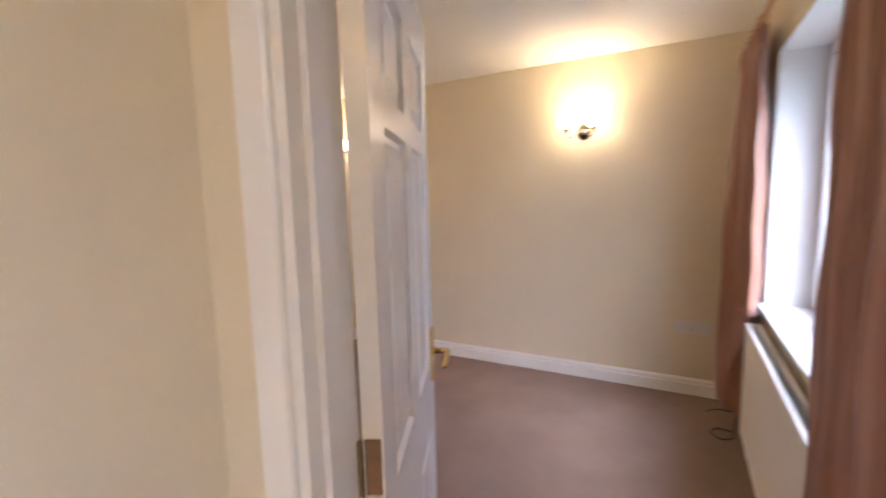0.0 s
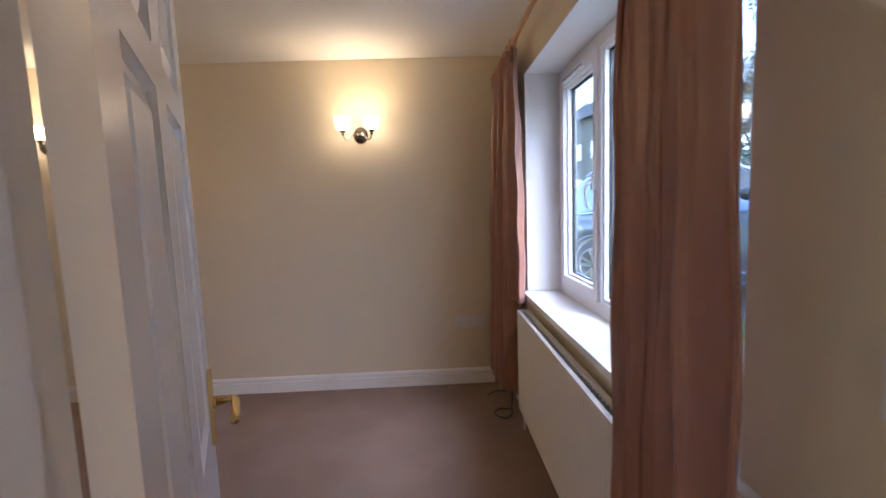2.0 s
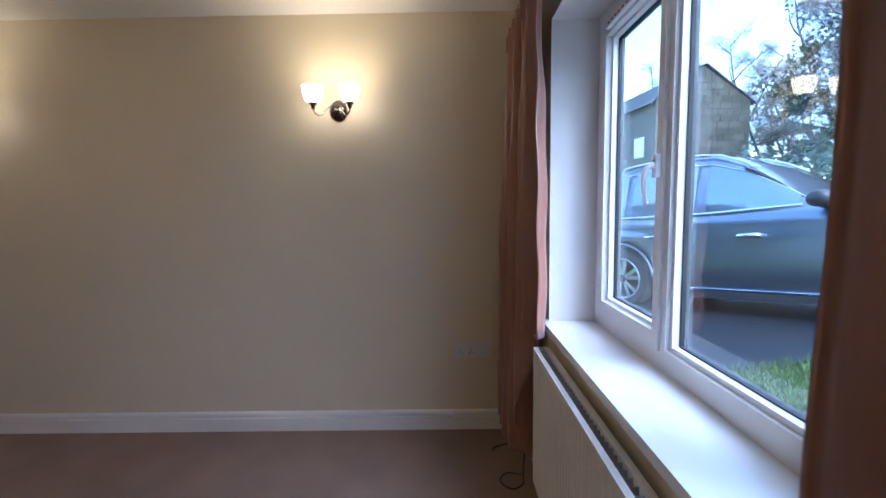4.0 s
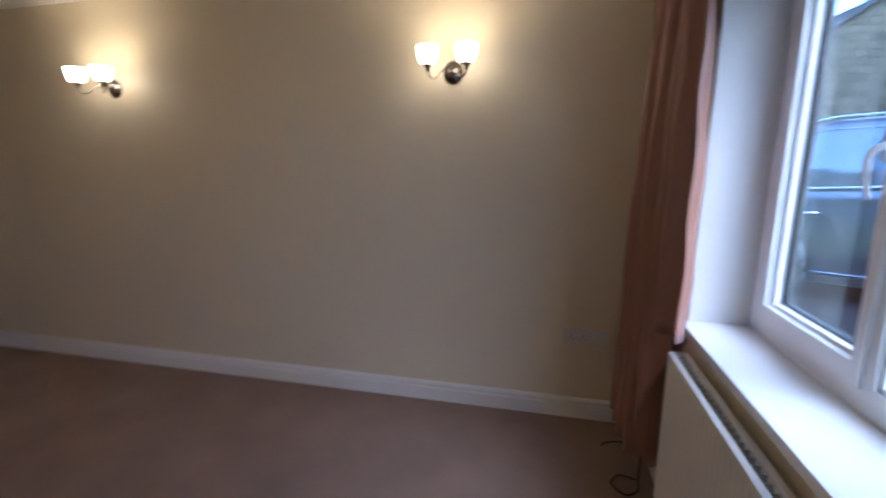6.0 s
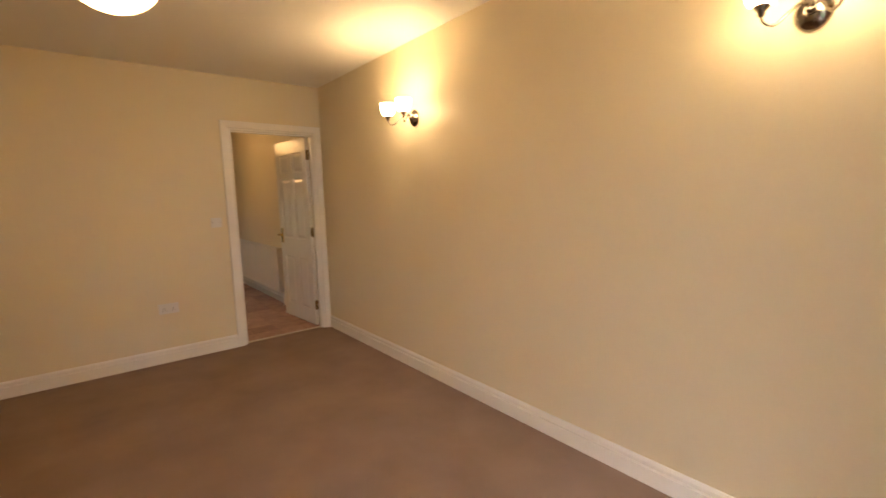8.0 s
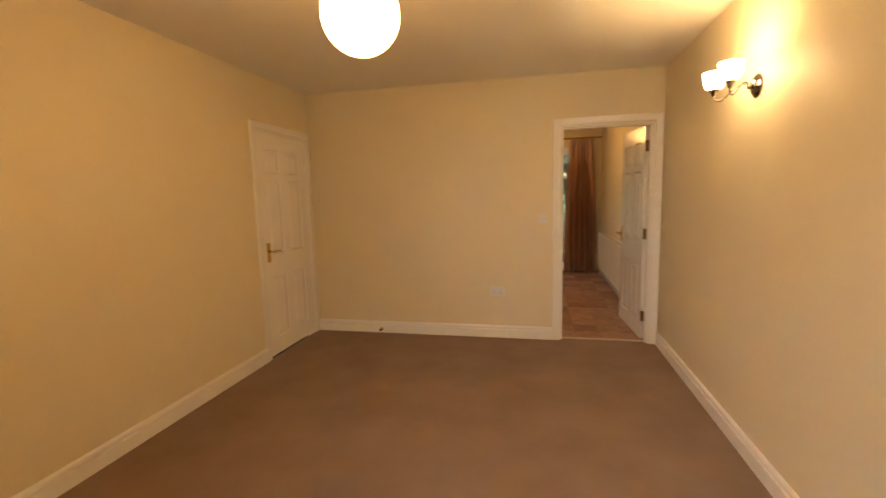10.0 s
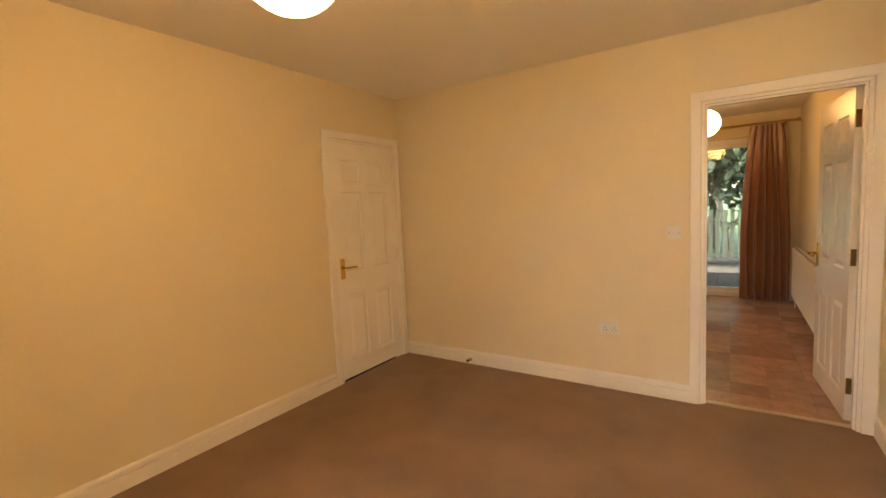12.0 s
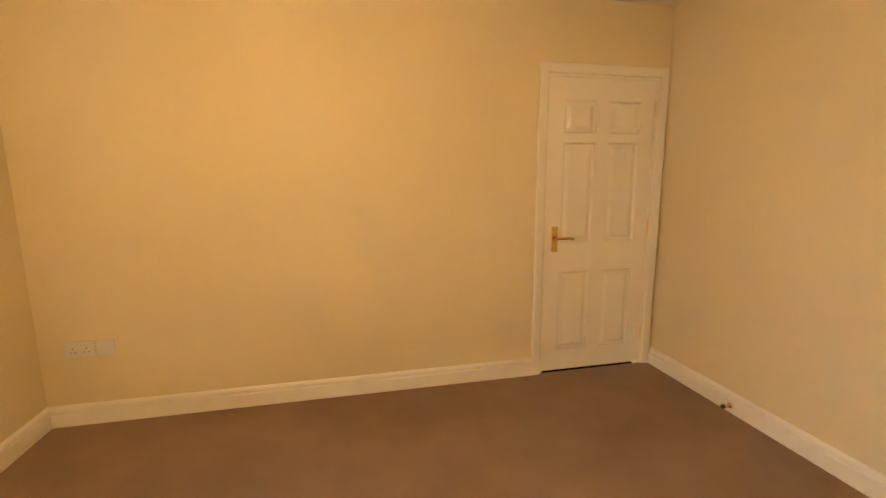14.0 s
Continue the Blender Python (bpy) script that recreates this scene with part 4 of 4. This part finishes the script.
        for ax in (0.0, -2.7):
            arc = [(ax + 0.44 * math.cos(a), s * 0.905, R_W + 0.44 * math.sin(a)) for a in [math.pi * i / 14 for i in range(15)]]
            part("wheel_arch", tube(arc, 0.020, 6), paint, root, smooth=True)
            wheel(root, ax, s * 0.80, -s)
        for zx in (-0.56, -1.70, -2.35):
            pts = [Vector((zx, s * (0.908 if z < 0.7 else 0.895 if z < 0.9 else 0.872) , z)) for z in (0.40, 0.6, 0.8, 0.93)]
            part("door_gap", tube([p + Vector((0, s * 0.004, 0)) for p in pts], 0.004, 4), M_BLACK, root)
        part("tail_light", bbox(-3.64, -3.40, s * 0.80 - 0.06, s * 0.80 + 0.06, 0.98, 1.10, bevel=0.02), M_RED, root, "red tail light")
        part("headlight", bbox(0.66, 0.86, s * 0.70 - 0.10, s * 0.70 + 0.10, 0.74, 0.85, bevel=0.03), M_TRIM, root, "clear headlight")
    bm = loft([[Vector((x, y * interp(CABIN, x)[1] * 0.86, interp(CABIN, x)[0] + 0.004 - abs(y) * 0.03)) for y in (-1, -0.5, 0, 0.5, 1)] for x in (-0.73, -0.88, -1.03, -1.18, -1.33)], False)
    part("windscreen", bm, M_TINT, root, "dark windscreen", smooth=True)
    part("underbody", bbox(-3.4, 0.7, -0.70, 0.70, 0.24, 0.5, bevel=0.03), M_BLACK, root)
    return root


# rear of the first car lies along (-0.52, 0.85) from its front wheel; the drive falls that way
yaw1 = math.degrees(math.atan2(-0.854, 0.52))
car(pose(4.30, 1.42, 0.235, 0, 0, yaw1) @ pose(0, 0, 0, 0, -5.5, 0) @ Matrix.Scale(1.07, 4), M_CARGREY, "grey metallic sport utility car parked on the drive")
car(pose(9.2, 8.4, 0.005, 0, 0, 88), M_CARBLUE, "blue metallic estate car parked farther along the drive")


# ---- neighbouring house ----
house = thing("house", pose(14.4, 23.3, 0.6, 0, 0, 6), "two-storey buff stone house with a grey tiled gable roof", "house")
HW, HL, HE, HR = 2.9, 14.0, 6.7, 8.6
bm = bmesh.new()
pts = [(-HW, 0), (HW, 0), (HW, HE), (0, HR), (-HW, HE)]
f0, f1 = [bm.verts.new((x, 0, z - (2.5 if z == 0 else 0))) for x, z in pts], [bm.verts.new((x, HL, z - (2.5 if z == 0 else 0))) for x, z in pts]
bm.faces.new(f0)
bm.faces.new(f1[::-1])
for i in range(5):
    bm.faces.new((f0[i], f0[(i + 1) % 5], f1[(i + 1) % 5], f1[i]))
bmesh.ops.recalc_face_normals(bm, faces=bm.faces)
hwall = part("wall", bm, M_STONE, house)
rng = random.Random(8)
for k in range(23):
    # stone courses on the gable, as raised bands
    z0 = 0.1 + k * 0.36
    wmax = HW if z0 + 0.34 < HE else HW * (HR - z0 - 0.34) / (HR - HE)
    x = -wmax
    while x < wmax - 0.1:
        w = min(rng.uniform(0.35, 0.8), wmax - x)
        part("stone", bbox(x + 0.01, x + w - 0.01, -0.025 - rng.uniform(0, 0.02), 0.01, z0, z0 + 0.34, bevel=0), M_STONE, hwall)
        x += w
for s in (-1, 1):
    roof = None
    n = 12
    for k in range(n):
        a, b = k / n, (k + 1) / n
        bm = bmesh.new()
        xo, xi = s * (HW + 0.3) * (1 - a) , s * (HW + 0.3) * (1 - b)
        zo, zi = HE - 0.2 + (HR + 0.1 - HE + 0.2) * a, HE - 0.2 + (HR + 0.1 - HE + 0.2) * b
        vs = [bm.verts.new(p) for p in ((xo, -0.15, zo + 0.10), (xo, HL + 0.15, zo + 0.10), (xi, HL + 0.15, zi + 0.03), (xi, -0.15, zi + 0.03), (xo, -0.15, zo), (xo, HL + 0.15, zo), (xi, HL + 0.15, zi), (xi, -0.15, zi))]
        for q in ((0, 1, 2, 3), (7, 6, 5, 4), (0, 4, 5, 1), (2, 6, 7, 3), (0, 3, 7, 4), (1, 5, 6, 2)):
            bm.faces.new([vs[i] for i in q])
        bmesh.ops.recalc_face_normals(bm, faces=bm.faces)
        if roof is None:
            roof = part("roof", bm, M_ROOF, house)
        else:
            part("tile_course", bm, M_ROOF, roof)
for y in (1.6, 4.2, 6.8, 9.4, 12.0):
    for z in (1.0, 3.6):
        wf = part("window", bbox(-HW - 0.04, -HW + 0.02, y - 0.55, y + 0.55, z, z + 1.2, bevel=0), M_UPVC, house, "white framed window")
        part("pane", bbox(-HW - 0.05, -HW - 0.03, y - 0.46, y + 0.46, z + 0.08, z + 1.12, bevel=0), M_TINT, wf)
part("gutter", tube([(-HW - 0.32, -0.2, HE - 0.22), (-HW - 0.32, HL + 0.2, HE - 0.22)], 0.06, 8), M_BLKP, house)


# ---- trees ----
def tree_meshes(seed, height, leafy, spread):
    rng = random.Random(seed)
    wood = bmesh.new()
    leaf = bmesh.new()

    def limb(p, d, length, r, depth):
        pts, q = [p.copy()], p.copy()
        n = 5
        for i in range(n):
            d = (d + Vector((rng.gauss(0, 0.13), rng.gauss(0, 0.13), rng.gauss(0.03, 0.07)))).normalized()
            q = q + d * length / n
            pts.append(q.copy())
        src = tube(pts, [r * (1 - 0.75 * i / n) for i in range(n + 1)], 5 if depth else 8)
        tmp = bpy.data.meshes.new("tmp")
        src.to_mesh(tmp)
        src.free()
        wood.from_mesh(tmp)
        bpy.data.meshes.remove(tmp)
        if depth >= (1 if leafy > 200 else 2):
            for _ in range(leafy // (60 if depth == 1 else 25)):
                c = pts[rng.randint(1, n)] + Vector((rng.gauss(0, 0.3), rng.gauss(0, 0.3), rng.gauss(0, 0.22)))
                for _ in range(5 if leafy > 200 else 12):
                    e = c + Vector((rng.gauss(0, 0.16), rng.gauss(0, 0.16), rng.gauss(0, 0.12)))
                    u = Vector((rng.gauss(0, 1), rng.gauss(0, 1), rng.gauss(0, 1))).normalized() * (rng.uniform(0.05, 0.13) if leafy > 200 else rng.uniform(0.12, 0.38))
                    w = u.orthogonal() * (0.55 if leafy > 200 else 0.024)
                    leaf.faces.new([leaf.verts.new(e + k) for k in (-u, w, u, -w)])
        if depth < 2:
            kids = (13, 5)[depth]
            for k in range(kids):
                f = 0.22 + 0.78 * (k + rng.random()) / kids if depth == 0 else 0.3 + 0.7 * rng.random()
                i = min(n - 1, int(f * n))
                base = pts[i].lerp(pts[i + 1], f * n - i) if i + 1 <= n else pts[n]
                a = rng.uniform(0, 6.28)
                dd = Vector((math.cos(a), math.sin(a), rng.uniform(0.1, 0.8))).normalized()
                limb(base, dd, length * spread * rng.uniform(0.6, 1.1) * (1.15 - 0.6 * f), r * 0.38, depth + 1)

    limb(Vector((0, 0, -0.3)), Vector((0, 0, 1)), height, height * 0.0105, 0)
    return wood, leaf


TREE_KINDS = []
for seed, h, leafy, spread, lm, lab in ((1, 11, 420, 0.42, M_LEAF, "tall ivy-clad tree with dark green leaves"), (2, 13, 120, 0.34, M_TWIG, "tall bare winter tree with fine twigs"), (3, 9, 620, 0.45, M_LEAF, "dense dark evergreen tree"), (5, 14, 160, 0.3, M_TWIG, "slender bare winter tree")):
    wood, leaf = tree_meshes(seed, h, leafy, spread)
    t = thing("tree", pose(0, 0, -60), lab, "tree", "trees of the wooded bank")
    part("trunk", wood, M_BARK, t, smooth=True)
    part("crown", leaf, lm, t)
    TREE_KINDS.append(t)
rng = random.Random(21)
first = set()
for i in range(54):
    b = radians(43 + 30 * ((i * 0.618) % 1))
    d = 25 + 18 * ((i * 0.377) % 1)
    x, y = -0.5 + d * math.sin(b), -2.4 + d * math.cos(b)
    k = (1, 3, 0, 1, 3, 1, 2, 3)[i % 8]
    m = pose(x, y, lie(x, y) - 0.2, rng.uniform(-4, 4), rng.uniform(-4, 4), rng.uniform(0, 360)) @ Matrix.Scale(rng.uniform(1.15, 1.65), 4)
    if k not in first:
        first.add(k)
        TREE_KINDS[k].matrix_world = m
    else:
        o = copy_thing(TREE_KINDS[k], Matrix())
        o.matrix_world = m
for i in range(8):
    b = radians(8 + 27 * ((i * 0.618) % 1))
    d = 42 + 14 * ((i * 0.377) % 1)
    x, y = -0.5 + d * math.sin(b), -2.4 + d * math.cos(b)
    o = copy_thing(TREE_KINDS[(1, 3)[i % 2]], Matrix())
    o.matrix_world = pose(x, y, lie(x, y), 0, 0, 47 * i)
# the wood goes on behind, bare and thin
for i in range(90):
    b = radians(37.5 + 42 * ((i * 0.618) % 1))
    d = 38 + 30 * ((i * 0.377) % 1)
    x, y = -0.5 + d * math.sin(b), -2.4 + d * math.cos(b)
    o = copy_thing(TREE_KINDS[(1, 3, 3, 1, 0)[i % 5]], Matrix())
    o.matrix_world = pose(x, y, lie(x, y) - 0.2, rng.uniform(-4, 4), rng.uniform(-4, 4), rng.uniform(0, 360)) @ Matrix.Scale(rng.uniform(0.9, 1.35), 4)
# undergrowth on the bank
bm = bmesh.new()
for _ in range(64000):
    b, d = radians(rng.uniform(33, 75)), rng.uniform(13.5, 36)
    x, y = -0.5 + d * math.sin(b), -2.4 + d * math.cos(b)
    z = lie(x, y) + rng.random() ** 1.4 * (0.35 + smoothstep(14, 22, d) * (2.2 + 0.9 * math.sin(x * 1.3) * math.sin(y * 0.9)) + 1.6 * smoothstep(22, 34, d))
    u = Vector((rng.gauss(0, 1), rng.gauss(0, 1), rng.gauss(0, 1))).normalized() * rng.uniform(0.04, 0.12) * (0.5 + d / 30)
    w = u.orthogonal() * 0.6
    bm.faces.new([bm.verts.new(Vector((x, y, z)) + k) for k in (-u, w, u, -w)])
tagged(part("undergrowth", bm, mat("bramble_leaves", (0.085, 0.120, 0.070), 0.6, var=0.45, scale=0.9)), "tangled brambles and ivy on the wooded bank", "undergrowth", kind="stuff")

# ---- back garden behind the patio door ----
fence = thing("garden_fence", pose(-12.4, 0, -0.16), "weathered green-stained board fence behind the house", "fence")
part("rail", bbox(-0.05, -0.02, -6, 5, 0.95, 1.02, bevel=0), M_FENCE, fence)
part("rail", bbox(-0.05, -0.02, -6, 5, 0.30, 0.37, bevel=0), M_FENCE, fence)
board = bbox(-0.012, 0.012, -0.038, 0.038, 0.12, 1.28, bevel=0.004, segments=1)
b0 = part("board", board, M_FENCE, fence)
b0.location = (0, -5.9, 0)
for i in range(1, 86):
    o = new("board", b0.data)
    o.parent = fence
    o.location = (0.004 * math.sin(i * 7), -5.9 + i * 0.127, 0.02 * math.sin(i * 3.7))
for i in range(6):
    part("post", bbox(-0.13, -0.05, -5.9 + i * 2.1, -5.8 + i * 2.1, 0, 1.3, bevel=0.005, segments=1), M_FENCE, fence)
terrace = thing("terrace", pose(0, 0, 0), "low weathered paved terrace outside the patio door", "terrace", kind="structure")
slab = bbox(-0.297, 0.297, -0.297, 0.297, -0.06, 0.0, bevel=0.006, segments=1)
s0 = part("paving_slab", slab, M_DECK, terrace)
s0.location = (-9.72, 0.6, -0.05)
for i in range(4):
    for j in range(7):
        if i or j:
            o = new("paving_slab", s0.data)
            o.parent = terrace
            o.location = (-9.72 - i * 0.6, 0.6 - j * 0.6, -0.05 + 0.002 * ((i * 3 + j * 5) % 4))
planter = thing("planter_box", pose(-11.6, -1.6, -0.16), "dark timber planter box before the fence", "planter")
bm = bmesh.new()
frame_rect(bm, -0.25, 0.25, -1.2, 1.2, 0.0, 0.34, 0.04)
part("box", bm, M_BLKP, planter)
part("soil", bbox(-0.2, 0.2, -1.15, 1.15, 0.05, 0.3, bevel=0.02), M_BARK, planter)
# row carried on past the doorway view to block sky light from the terrace
for i in range(26):
    o = copy_thing(TREE_KINDS[2], Matrix())
    o["label"] = "dense dark conifer behind the garden fence"
    o["group"] = "conifers behind the fence"
    o.matrix_world = pose(-13.6 - 1.2 * (i % 4), -6.5 + i * 0.5, -1.2, 0, 0, 77 * i) @ Matrix.Scale(0.9 + 0.15 * (i % 3), 4)

# ---- kitchen floor tiles ----
M_TILE = mat("brown_vinyl_tile", (0.43, 0.255, 0.185), 0.17, var=0.34, scale=9, grain=0.14, gscale=45, rand=0.19, world_space=True)
M_GROUT = mat("tile_joint", (0.24, 0.16, 0.12), 0.6, var=0.1)
bm = bmesh.new()
box(bm, KX0 - 0.28, XK - 0.05, KY0, 0.0, -0.12, -0.003)
kfloor = structure("floor_kitchen", bm, M_GROUT, "brown marbled tile-effect kitchen floor", "floor")
TS = 0.235
tile0 = None
nx, ny = int((XK - 0.05 - KX0) / TS) + 1, int(-KY0 / TS) + 1
for i in range(nx):
    for j in range(ny):
        x1, y1 = XK - 0.052 - i * TS, -j * TS
        x0, y0 = max(x1 - TS, KX0 - 0.06), max(y1 - TS, KY0)
        if x1 - x0 < 0.05 or y1 - y0 < 0.05:
            continue
        full = x1 - x0 > TS - 1e-4 and y1 - y0 > TS - 1e-4
        if full and tile0 is not None:
            o = new("tile", tile0.data)
        else:
            bm = bmesh.new()
            box(bm, -(x1 - x0) + 0.0015, -0.0015, -(y1 - y0) + 0.0015, -0.0015, -0.004, 0.001)
            o = part("tile", bm, M_TILE)
            if full:
                tile0 = o
        o.parent = kfloor
        o.location = (x1, y1, 0.0)
